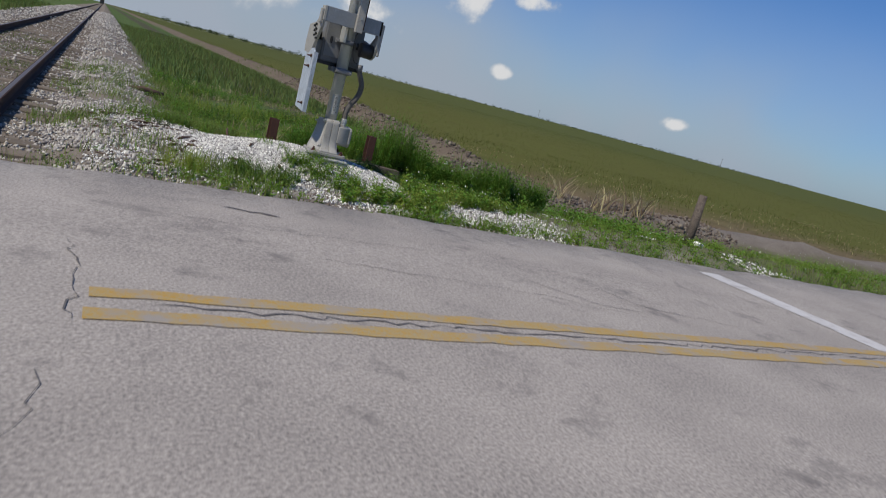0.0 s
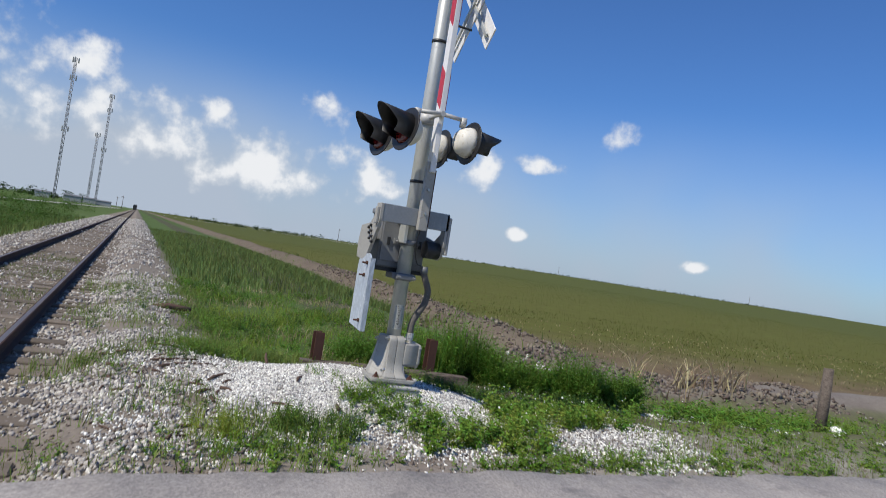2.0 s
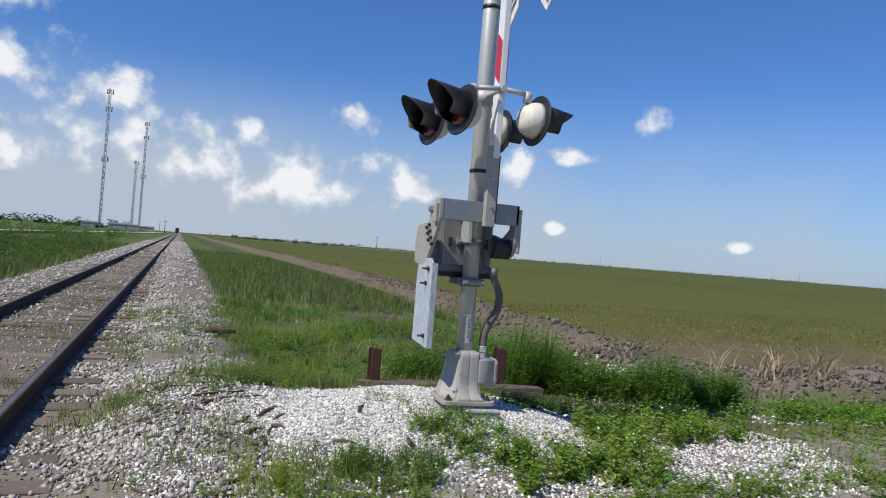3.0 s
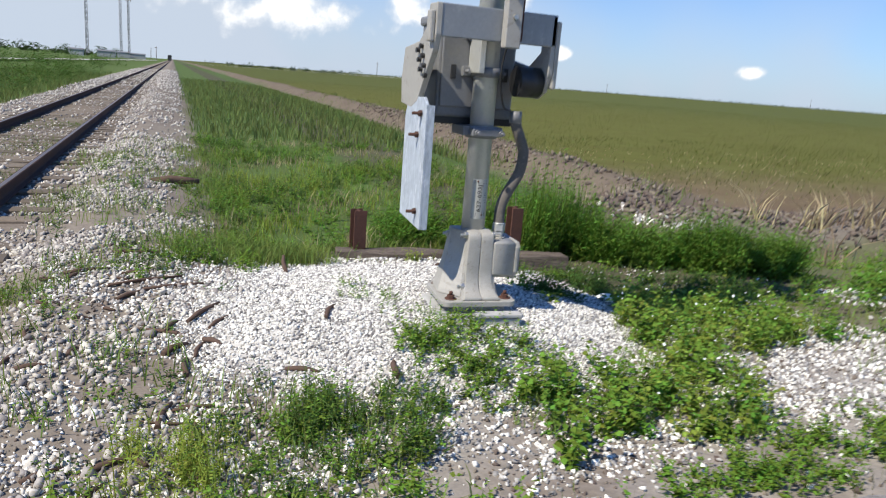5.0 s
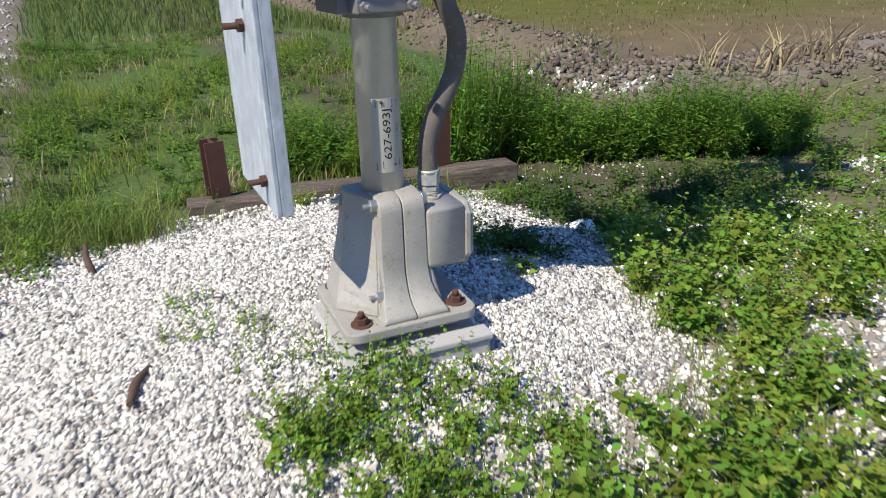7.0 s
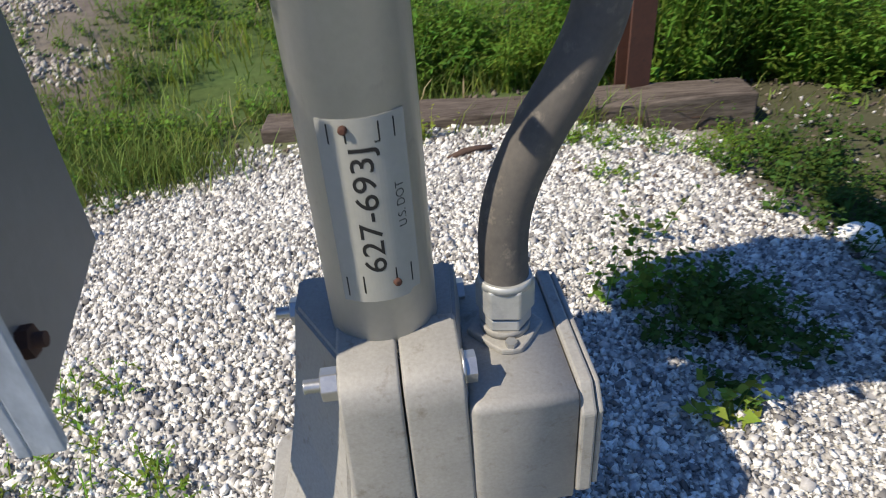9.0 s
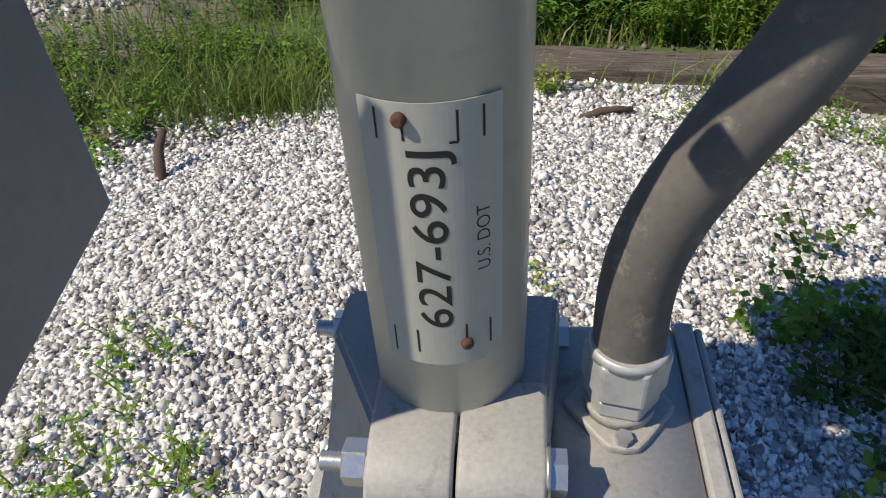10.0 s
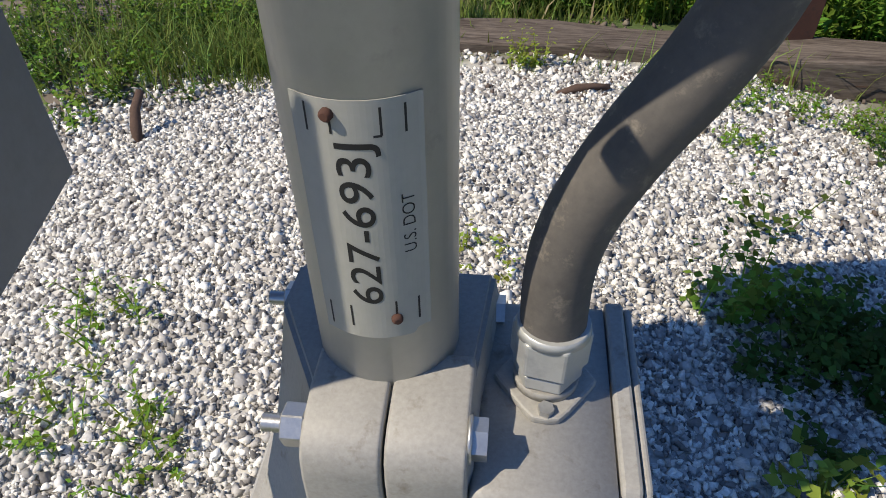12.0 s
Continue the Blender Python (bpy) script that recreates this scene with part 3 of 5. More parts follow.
line = catmull([tuple(FIT + dirf * .06), (.163, -.014, .51), (.178, -.010, .575), (.212, -.010, .648), (.248, -.010, .708), (.277, -.010, .778), (.285, -.010, .88), (.253, -.008, .965), (.225, -.003, 1.03), (.215, 0, 1.08)], 10)
part("conduit", tube(line, .0325, 32), rubber, sig, "dusty black flexible conduit hose")
part("conduit_gland", tube([(.216, -.001, 1.05), (.214, 0, 1.12)], .038, 12), grey_paint, sig, "grey conduit gland under the gate machine")

# number plate wrapped round the mast; angle measured from the side that faces the road
def wrap(phi, z, lift):
    a = radians(-79 + phi)
    return ((R + lift) * math.cos(a), (R + lift) * math.sin(a), z)


bm = bmesh.new()
P0, P1, Z0, Z1 = -52, 28, .478, .716
cols = [[bm.verts.new(wrap(P0 + (P1 - P0) * k / 24, z, .0012 + (.0008 if k in (0, 24) else 0))) for z in (Z0 + (.006 if k > 20 else 0), Z1)] for k in range(25)]
inner = [[bm.verts.new(wrap(P0 + (P1 - P0) * k / 24, z, .0002 + (.0006 if k in (0, 24) else 0))) for z in (Z0 + (.006 if k > 20 else 0), Z1)] for k in range(25)]
for k in range(24):
    bm.faces.new((cols[k][0], cols[k + 1][0], cols[k + 1][1], cols[k][1]))
    for e in (0, 1):
        bm.faces.new((cols[k][e], inner[k][e], inner[k + 1][e], cols[k + 1][e]))
for k in (0, 24):
    bm.faces.new((cols[k][0], cols[k][1], inner[k][1], inner[k][0]))
bmesh.ops.recalc_face_normals(bm, faces=bm.faces)
nplate = part("number_plate", bm, alu_plate, sig, "thin aluminium plate lettered 627-693J U.S. DOT")


def letters(text, phi_base, phi_top, z0, z1, bold):
    cu = bpy.data.curves.new("letters", "FONT")
    cu.body, cu.size, cu.offset = text, 1.0, bold
    tmp = new("letters", cu)
    bpy.context.view_layer.update()
    me = bpy.data.meshes.new_from_object(tmp.evaluated_get(bpy.context.evaluated_depsgraph_get()))
    bpy.data.objects.remove(tmp)
    bm = bmesh.new()
    bm.from_mesh(me)
    bmesh.ops.triangulate(bm, faces=bm.faces)
    for _ in range(4):
        bmesh.ops.subdivide_edges(bm, edges=[e for e in bm.edges if e.calc_length() > .12], cuts=1)
        bmesh.ops.triangulate(bm, faces=bm.faces)
    lo = [min(v.co[i] for v in bm.verts) for i in (0, 1)]
    hi = [max(v.co[i] for v in bm.verts) for i in (0, 1)]
    for v in bm.verts:
        u, t = (v.co.x - lo[0]) / (hi[0] - lo[0]), (v.co.y - lo[1]) / (hi[1] - lo[1])
        v.co = wrap(phi_base + (phi_top - phi_base) * t, z0 + (z1 - z0) * u, .0015)
    bmesh.ops.recalc_face_normals(bm, faces=bm.faces)
    ob = part("lettering", bm, ink, nplate, "black stamped characters")
    bpy.data.meshes.remove(me)
    return ob


letters("627-693J", 1, -26, .522, .682, .005)
letters("U.S. DOT", 19.5, 11, .576, .634, -.006)
for phi, z, tall in ((-41.5, .6995, .0115), (-26.3, .695, .006), (2.2, .699, .0112), (16.6, .699, .0115), (-46, .4997, .0142), (-29, .504, .0127), (2.7, .515, .008), (19, .509, .0135)):
    bm = bmesh.new()
    c = [bm.verts.new(wrap(phi + dp, z + dz, .0015)) for dp, dz in ((-.75, -tall), (.75, -tall), (.75, tall), (-.75, tall))]
    bm.faces.new(c)
    part("plate_mark", bm, ink, nplate)
bm = bmesh.new()
bm.faces.new([bm.verts.new(wrap(p, z, .0015)) for p, z in ((-2.5, .6865), (2.5, .6865), (2.5, .6885), (-2.5, .6885))])
part("plate_mark", bm, ink, nplate)
for phi, z in ((-27.3, .7048), (2.5, .5025)):
    part("rivet", tube([wrap(phi, z, .001), wrap(phi, z, .005), wrap(phi, z, .007)], [.0052, .005, .003], 10), rust, nplate, "small rusty rivet")

# gate machine behind the mast
mech = part("machine_case", bx(-.27, .225, .085, .40, 1.06, 1.60, .02, seg=3), grey_paint, sig, "grey gate machine case")
part("case_lid", bx(-.285, .24, .07, .415, 1.575, 1.63, .015), grey_paint, mech, "overhanging case lid")
part("case_door", bx(-.25, .205, .066, .086, 1.12, 1.55, .008), grey_paint, mech, "bolted case door")
for x in (-.18, .15):
    part("door_latch", bx(x - .015, x + .015, .05, .068, 1.28, 1.36, .004), black, mech, "dark door latch")
for z in (1.30, 1.52):
    bm = tube([(0, 0, z), (0, 0, z + .055)], R + .014, 36)
    bx(-.13, .13, .03, .09, z, z + .055, .004, bm)
    for x in (-.11, .11):
        tube([(x, -.02, z + .027), (x, .05, z + .027)], .011, 8, bm)
    part("mounting_clamp", bm, grey_paint, sig, "grey U-bolt clamp round the mast")
bm = tube([(0, 0, .955), (0, 0, 1.025)], R + .022, 36)
bx(-.125, .125, -.03, .16, .965, 1.02, .006, bm)
bx(-.095, .095, -.105, -.03, .968, 1.012, .006, bm)
for x in (-.075, .075):
    hexnut((x, -.115, .99), (x, -.135, .99), .016, bm)
    tube([(x, -.13, .99), (x, -.16, .99)], .009, 8, bm)
part("mounting_clamp", bm, grey_paint, sig, "dark grey bolted clamp under the gate machine")
bm = bx(-.09, -.055, -.105, .06, 1.32, 1.60, .004)
part("side_strap", bm, galv, sig, "bright galvanised strap")
part("machine_foot", bx(-.29, .24, .10, .38, 1.02, 1.065, .006), black, mech, "dark underside frame")
# shaft ends
for x0, x1 in ((-.40, -.27), (.225, .30)):
    part("shaft", tube([(x0, .22, 1.34), (x1, .22, 1.34)], .05, 20), black, mech, "dark drive shaft")

# gate arm frame: crossbar with two side castings
part("crossbar", bx(-.385, .305, -.235, -.205, 1.49, 1.66, .006), bar_steel, sig, "flat galvanised crossbar")
lpoly = [(-.24, 1.66), (-.12, 1.66), (-.10, 1.55), (.02, 1.47), (.28, 1.44), (.32, 1.26), (.30, 1.12), (.10, 1.10), (.0, 1.14), (-.12, 1.30), (-.215, 1.42), (-.24, 1.50)]
la = part("side_casting", prism(lpoly, 0, -.41, -.375, .006), cast, sig, "heavy cast counterweight arm")
part("casting_rib", bx(-.44, -.41, -.23, -.17, 1.46, 1.62, .008), cast, la, "raised edge rib")
for k in range(7):
    y, z = -.05 + .055 * (k % 2) - .03 * (k // 2), 1.44 - .052 * (k // 2) - .02 * (k % 2)
    part("casting_bolt", hexnut((-.41, y, z), (-.432, y, z), .014), black, la, "dark bolt head")
rpoly = [(-.235, 1.655), (-.13, 1.655), (-.12, 1.46), (.02, 1.38), (.26, 1.42), (.30, 1.30), (.16, 1.22), (-.10, 1.20), (-.19, 1.24), (-.235, 1.34)]
ra = part("side_casting", prism(rpoly, 0, .275, .305, .006), cast, sig, "curved cast gate arm support")
part("casting_rib", bx(.305, .335, -.235, -.185, 1.26, 1.63, .01), cast, ra, "raised edge rib")
part("casting_foot", tube([(.13, -.13, 1.29), (.27, -.13, 1.29)], .085, 24), black, ra, "dark round counterweight boss")
# hanging counterweight plate
cwp = [(-.175, .435), (.20, .465), (.20, 1.05), (.16, 1.16), (-.12, 1.17), (-.175, 1.13)]
cw = part("counterweight_plate", prism(cwp, 0, -.409, -.393, .003), white_plate, sig, "long pale bluish galvanised counterweight plate")
# thin sheet that darkens the plate's sun-averted face; the shade is in its colour
part("plate_back", prism([(y * .985, z + .003) for y, z in cwp[:3]] + [(y * .985, z - .003) for y, z in cwp[3:]], 0, -.3925, -.389, .0008), grey_paint, cw, "inner face in dark grey, its shade put into the colour")
part("plate_flange", prism([(-.175, .435), (-.163, .44), (-.163, 1.12), (-.175, 1.13)], 0, -.393, -.359, .002), white_plate, cw, "folded edge")
for y, z in ((-.10, 1.08), (-.06, .96), (-.10, .53)):
    bm = tube([(-.464, y, z), (-.364, y, z)], .009, 10)
    hexnut((-.411, y, z), (-.426, y, z), .019, bm)
    hexnut((-.393, y, z), (-.376, y, z), .019, bm)
    part("plate_bolt", bm, rust_dark, cw, "long dark threaded bolt")

# gate arm
arm = part("arm_adapter", bx(-.035, .055, -.30, -.24, 1.46, 2.12, .006), cast, sig, "weathered grey arm adapter")
part("adapter_bar", bx(.056, .068, -.29, -.25, 1.50, 2.05, .002), rust_dark, arm, "brown steel strip")
for z in (1.62, 1.85, 2.05):
    part("adapter_bolt", hexnut((.01, -.30, z), (.01, -.315, z), .014), bolt_steel, arm)
ga = part("gate_arm", bx(-.012, .044, -.325, -.215, 2.02, 5.4, .006), white_paint, sig, "raised white gate arm with red bands")
for k, z in enumerate((2.62, 3.42, 4.22, 5.02)):
    for x0, x1 in ((-.0155, -.0125), (.0445, .0475)):
        part("red_band", prism([(-.322, z), (-.218, z + .09), (-.218, z + .44), (-.322, z + .35)], 0, x0, x1), red_paint, ga, "red reflective band")
wire = catmull([(.06, -.26, 2.3), (.05, -.25, 1.9), (.06, -.24, 1.6), (.055, -.12, 1.45), (.05, -.10, 1.3), (.10, -.06, 1.15), (.17, -.02, 1.12)], 8)
part("arm_cable", tube(wire, .006, 8), black, sig, "thin black cable")

# flashing lamps on cross pipes
part("lamp_junction", tube([(0, 0, 2.50), (0, 0, 2.62)], R + .02, 32), silver, sig, "silver crossarm junction")
part("lamp_crossarm", tube([(0, -.40, 2.57), (0, .40, 2.57)], .026, 16), silver, sig, "silver pipe crossarm")


def lamp(c, face, tilt):
    n = Vector(face).normalized()
    side = n.cross(Vector((0, 0, 1))).normalized()
    up = side.cross(n)
    c = Vector(c)
    m = Matrix((( *side, 0), (*up, 0), (*n, 0), (0, 0, 0, 1))).transposed()
    m = Matrix.Translation(c) @ m @ pose(0, 0, 0, tilt, 0, 0)

    def go(name, bm, material, parent, label=""):
        bm.transform(m)
        return part(name, bm, material, parent, label)
    body = go("lamp", tube([(0, 0, -.15), (0, 0, -.14), (0, 0, -.10), (0, 0, -.04), (0, 0, 0)], [.04, .085, .125, .145, .15], 28), cream, sig, "round flashing lamp with faded cream housing")
    go("background_disc", tube([(0, 0, -.006), (0, 0, 0), (0, 0, .006)], [.205, .21, .205], 36), black, body, "round black background disc")
    go("lens", tube([(0, 0, .006), (0, 0, .016), (0, 0, .022)], [.145, .12, .05], 28), lens_red, body, "dark red lens")
    bm = bmesh.new()
    rows = []
    for k in range(25):
        a = radians(-40 + 260 * k / 24)
        L = .34 * (.50 + .50 * max(0, math.sin(a)))
        rows.append([bm.verts.new((r * math.cos(a), r * math.sin(a), z)) for r, z in ((.152, .005), (.132, L), (.128, L), (.147, .005))])
    for a, b in zip(rows, rows[1:]):
        for q in range(4):
            bm.faces.new((a[q], a[(q + 1) % 4], b[(q + 1) % 4], b[q]))
    bmesh.ops.recalc_face_normals(bm, faces=bm.faces)
    go("hood", smooth(bm), black, body, "black sheet-metal hood")
    knuckle = c - n * .10 + Vector((0, 0, .17))
    part("knuckle", tube([knuckle + Vector((0, 0, .05)), knuckle - Vector((0, 0, .04))], .034, 12), silver, body, "silver swivel joint")
    part("lamp_bracket", tube([(0, c.y * 1.08, 2.57), tuple(knuckle + Vector((0, 0, .03)))], .02, 12), silver, body, "silver pipe bracket")


for y in (-.35, .35):
    lamp((-.33, y, 2.36), (-.97, -.22, 0), -9)
    lamp((.33, y, 2.36), (.97, .12, 0), 4)

# crossbuck seen from behind
for s in (-1, 1):
    bm = bx(-.006, .006, -.61, .61, -.115, .115, .002)
    bm.transform(Matrix.Translation((.35 + .008 * s, .02, 3.80)) @ pose(0, 0, 0, 45 * s, 0, 0))
    blade = part("crossbuck_blade", bm, white_paint, sig, "white crossbuck blade")
    bm = bx(-.026, -.006, -.56, .56, -.02, .02, .002)
    bm.transform(Matrix.Translation((.33 + .008 * s, .02, 3.80)) @ pose(0, 0, 0, 45 * s, 0, 0))
    part("blade_stiffener", bm, galv, blade, "galvanised stiffener rail")
for z in (3.55, 4.05):
    part("crossbuck_bracket", tube([(.05, 0, z), (.33, .02, z)], .012, 10), black, sig, "dark bracket rod")

# foundation under the base
fd = thing("foundation_block", (-.02, -.06, -.14), "grey concrete foundation slab beneath the mast base", "foundation", turn=-6)
part("slab", bx(-.25, .24, -.30, .21, -.20, .085, .012), concrete, fd)
part("shim", bx(-.04, .245, -.31, -.235, .089, .112, .006), concrete, fd, "loose grey concrete strip")
part("packing", bx(-.15, .18, -.16, .15, .086, .135, .004), concrete, fd, "mortar bed")

# ---- timber and posts behind the mast ----
bt = thing("timber_beam", (.74, 2.18, -.465), "weathered squared timber lying behind the gravel heap", "timber", turn=-8.5)
bm = bx(-1.08, 1.16, -.11, .11, -.06, .155, .010)
bmesh.ops.subdivide_edges(bm, edges=[e for e in bm.edges if e.calc_length() > 1], cuts=14)
for v in bm.verts:
    v.co += Vector((0, .008 * math.sin(v.co.x * 9 + v.co.z * 30), .008 * math.sin(v.co.x * 6.3 + v.co.y * 40)))
part("beam", bm, timber, bt)
part("split", bx(-.3, .9, -.1125, -.105, .06, .068), wood_bits, bt, "dark split along the grain")
for x in (.62, -.62):
    part("bolt_hole", tube([(x, -.118, .07), (x, -.10, .07)], .022, 10), wood_bits, bt, "dark bolt hole")


def steel_post(x, y, top, turn):
    t = thing("steel_post", (x, y, hz(x, y)), "rusty steel H-section post behind the timber beam", "post", "rusty posts", turn)
    h = top - hz(x, y)
    part("web", bx(-.004, .004, -.05, .05, -.2, h), rust, t)
    for s in (-1, 1):
        part("flange", bx(-.06, .06, s * .055 - .005, s * .055 + .005, -.2, h, .002), rust, t)


steel_post(-.12, 2.38, .05, 6)
steel_post(1.39, 2.20, .12, 4)
fp = thing("fence_post", (7.02, .62, hz(7.02, .62)), "grey weathered wooden fence post in the verge", "post")
bm = tube([(0, 0, -.2), (.02, 0, .4), (.03, .01, .93)], [.085, .08, .07], 9)
part("post", bm, timber, fp)

# ---- gravel ----
rng = np.random.default_rng(3)
IV = np.array([(a, b, c) for a in (-1, 1) for b in (-1, 1) for c in (-1, 1)]) * .68
IF = np.array(((0, 1, 3), (0, 3, 2), (4, 6, 7), (4, 7, 5), (0, 4, 5), (0, 5, 1), (2, 3, 7), (2, 7, 6), (0, 2, 6), (0, 6, 4), (1, 5, 7), (1, 7, 3)))


def stones(name, xy, size_lo, size_hi, material, label, sink=.25):
    n = len(xy)
    s = rng.uniform(size_lo, size_hi, n) * rng.uniform(.75, 1.25, n)
    z = height(xy[:, 0], xy[:, 1])
    q = rng.normal(size=(n, 3, 3))
    q, _ = np.linalg.qr(q)
    scale = s[:, None] * rng.uniform(.45, 1.15, (n, 3))
    v = IV[None] * rng.uniform(.22, 1.4, (n, 8, 3)) * scale[:, None, :]
    v = np.einsum("nij,nkj->nki", q, v)
    v += np.stack((xy[:, 0], xy[:, 1], z + s * (1 - 2 * sink) * rng.uniform(.0, .9, n)), -1)[:, None, :]
    f = IF[None] + (8 * np.arange(n))[:, None, None]
    return from_arrays(name, v.reshape(-1, 3), f.reshape(-1, 3), material, label, "gravel")


def scatter(n, x0, x1, y0, y1, keep):
    p = np.stack((rng.uniform(x0, x1, n), rng.uniform(y0, y1, n)), -1)
    return p[rng.uniform(size=n) < keep(p[:, 0], p[:, 1])]


def off_road(p):
    return p[p[:, 1] > road_edge(p[:, 0]) + .04]


def outside_base(x, y):
    return (np.hypot(x - .03, y + .02) > .22).astype(float)


near = scatter(108000, -1.0, 1.55, -.6, 2.02, lambda x, y: np.maximum(sstep(.04, .2, mound(x, y)), sstep(-.9, -.5, x) * sstep(1.7, 1.2, x + .2 * wob(x, y, 3)) * sstep(-.2, .2, y)) * outside_base(x, y) * (1 - .45 * sstep(.5, 1.0, np.hypot(x - .2, y - .5) / 1.6)))
stones("gravel_heap", near, .0052, .0108, stone, "heap of small white crushed limestone round the mast base")
big = scatter(11000, -1.1, 1.6, -.75, 2.02, lambda x, y: np.maximum(sstep(.04, .2, mound(x, y)), sstep(-.9, -.5, x) * sstep(1.7, 1.2, x) * sstep(-.2, .2, y)) * outside_base(x, y))
stones("gravel_heap", big, .009, .016, stone, "larger white limestone lumps in the gravel heap")
rest = scatter(74000, -1.95, 1.9, -1.75, 2.2, lambda x, y: np.clip(sstep(.015, .10, mound(x, y) + .04 * wob(x, y, 4)), 0, 1) * (1 - (x > -1.0) * (x < 1.4) * (y > -.6) * (y < 2.0)))
stones("gravel_heap", rest, .007, .0145, stone, "white crushed limestone on the lower slopes of the heap")
rest = off_road(scatter(64000, -2.6, 3.0, -2.1, 2.2, lambda x, y: np.clip(.64 + .6 * wob(x, y, 2.3, 1) - .15 * sstep(-1.6, -1.9, x) - .3 * sstep(-1.6, -1.9, x) * (wob(x, y, 1.6, 8) < .1) + .30 * sstep(-1.0, -.4, x) * sstep(.7, .2, x) * sstep(-.9, -1.3, y), .03, 1) * (.06 + .94 * sstep(.34, .80, y - road_edge(x) + .25 * wob(x, y, 3.3))) * (1 - sstep(.05, .2, mound(x, y))) * (1 - .93 * sstep(1.15, 1.4, x) * sstep(.7, 1.0, y))))
stones("gravel_spread", rest, .007, .019, stone, "white limestone chips spread over the verge")
verge = scatter(9000, 1.2, 7, -2.1, .9, lambda x, y: (wob(x, y, 1.4, 3) > .35) * (y > road_edge(x) + .03) * .8)
stones("gravel_spread", verge, .012, .026, stone, "white limestone chips scattered among the weeds")
tr = scatter(38000, -3.4, -1.3, -2.6, 12, lambda x, y: np.clip(.46 + 1.1 * wob(x, y, 2.2) - .9 * sstep(-1.9, -1.4, x), 0, 1) * (y > road_edge(x) + .1))
stones("ballast", tr, .012, .03, ballast_mat, "dusty pale ballast stones beside the rail")
tr2 = scatter(13000, -6.6, -1.4, 6, 34, lambda x, y: (1 - .8 * (wob(x, y, .9, 3) < 0) * sstep(-2.9, -2.0, x)) * (np.abs(x + 3.5) > .1) * (np.abs(x + 5.0) > .1) * np.clip(.6 + .5 * wob(x, y, 1.2), .1, 1) * (1 - .75 * ((x < -3.6) & (x > -4.9))))
stones("ballast", tr2, .025, .05, ballast_mat, "dusty pale ballast stones along the track")
tr3 = scatter(6000, -6.4, -3.6, -2.6, 14, lambda x, y: .8 * (np.abs(x + 5.0) > .09) * (y > road_edge(x) + .1))
stones("ballast", tr3, .010, .026, ballast_mat, "dusty ballast stones between the rails")
tr4 = scatter(9000, -6.8, -1.2, 34, 110, lambda x, y: (np.abs(x + 3.5) > .1) * (np.abs(x + 5.0) > .1) * (.75 - .45 * ((x < -3.5) & (x > -5))))
stones("ballast", tr4, .05, .085, ballast_mat, "pale ballast stones along the distant track")

stones("gravel_spread", np.concatenate((rng.normal((4.9, 4.95), (.32, .14), (70, 2)), rng.normal((5.6, 4.75), (.35, .12), (36, 2)))), .022, .06, stone, "white stones dumped on the spoil bank")

# single rocks and sticks
def rock(x, y, s, material=stone):
    t = thing("white_rock", (x, y, hz(x, y)), "white limestone rock lying on the ground", "rock", "loose rocks")
    bm = bmesh.new()
    bmesh.ops.create_icosphere(bm, subdivisions=2, radius=s)
    for v in bm.verts:
        v.co *= 1 + .28 * noise.noise(v.co * (2 / s) + Vector((x, y, 0)))
        v.co.z = v.co.z * .6 + s * .3
    part("stone", bm, material, t)


for x, y, s in ((1.66, .93, .075), (6.9, .25, .10), (2.6, .4, .05)):
    rock(x, y, s)


def stick(x, y, length, turn, r=.014, rise=0):
    t = thing("wood_stick", (x, y, hz(x, y)), "broken piece of dark rotten wood on the gravel", "stick", "broken wood", turn)
    bm = tube([(-length / 2, 0, r * .9), (-length * .1, .012, r * 1.3), (length * .2, .004, r * 1.1), (length / 2, -.01, r * 1.0)], [r * .8, r, r * .9, r * .6], 7)
    for v in bm.verts:
        v.co.y += .004 * math.sin(v.co.x * 60)
        v.co.z += .003 * math.sin(v.co.x * 85 + v.co.y * 200)
    if rise:
        bm.transform(Matrix.Translation((0, 0, .3 * length * math.sin(radians(rise)))) @ pose(0, 0, 0, 0, -rise, 0))
    part("wood", bm, wood_bits, t)


rnd = random.Random(9)
for x, y, l, a in ((-.87, -.01, .20, 68), (.51, 1.80, .20, 17), (-1.11, -.54, .18, -20), (-.665, -.69, .20, 81), (-1.47, .265, .23, 58), (-1.55, .48, .37, 61), (-1.715, -.035, .18, 50),
                   (-1.595, -.10, .22, 77), (-1.52, -.045, .14, -42), (-1.665, -.31, .22, 92), (-1.74, .22, .30, -30), (-1.98, .96, .24, 45), (-1.765, -.83, .23, 77), (-1.635, -1.01, .31, 88),
                   (-2.0, 2.1, .35, 0), (-2.3, 1.6, .3, 20), (-1.9, 1.25, .5, 20), (-1.72, 1.1, .4, 15)):
    stick(x, y, l, a, rnd.uniform(.011, .019))
stick(-.93, 1.38, .20, 100, .018, 40)
stick(-1.70, 6.2, .62, 8, .06)
for _ in range(24):
    stick(rnd.uniform(-2.6, -1.6), rnd.uniform(-1.5, 1.6), rnd.uniform(.10, .28), rnd.uniform(0, 180), rnd.uniform(.007, .015))

# ---- plants ----


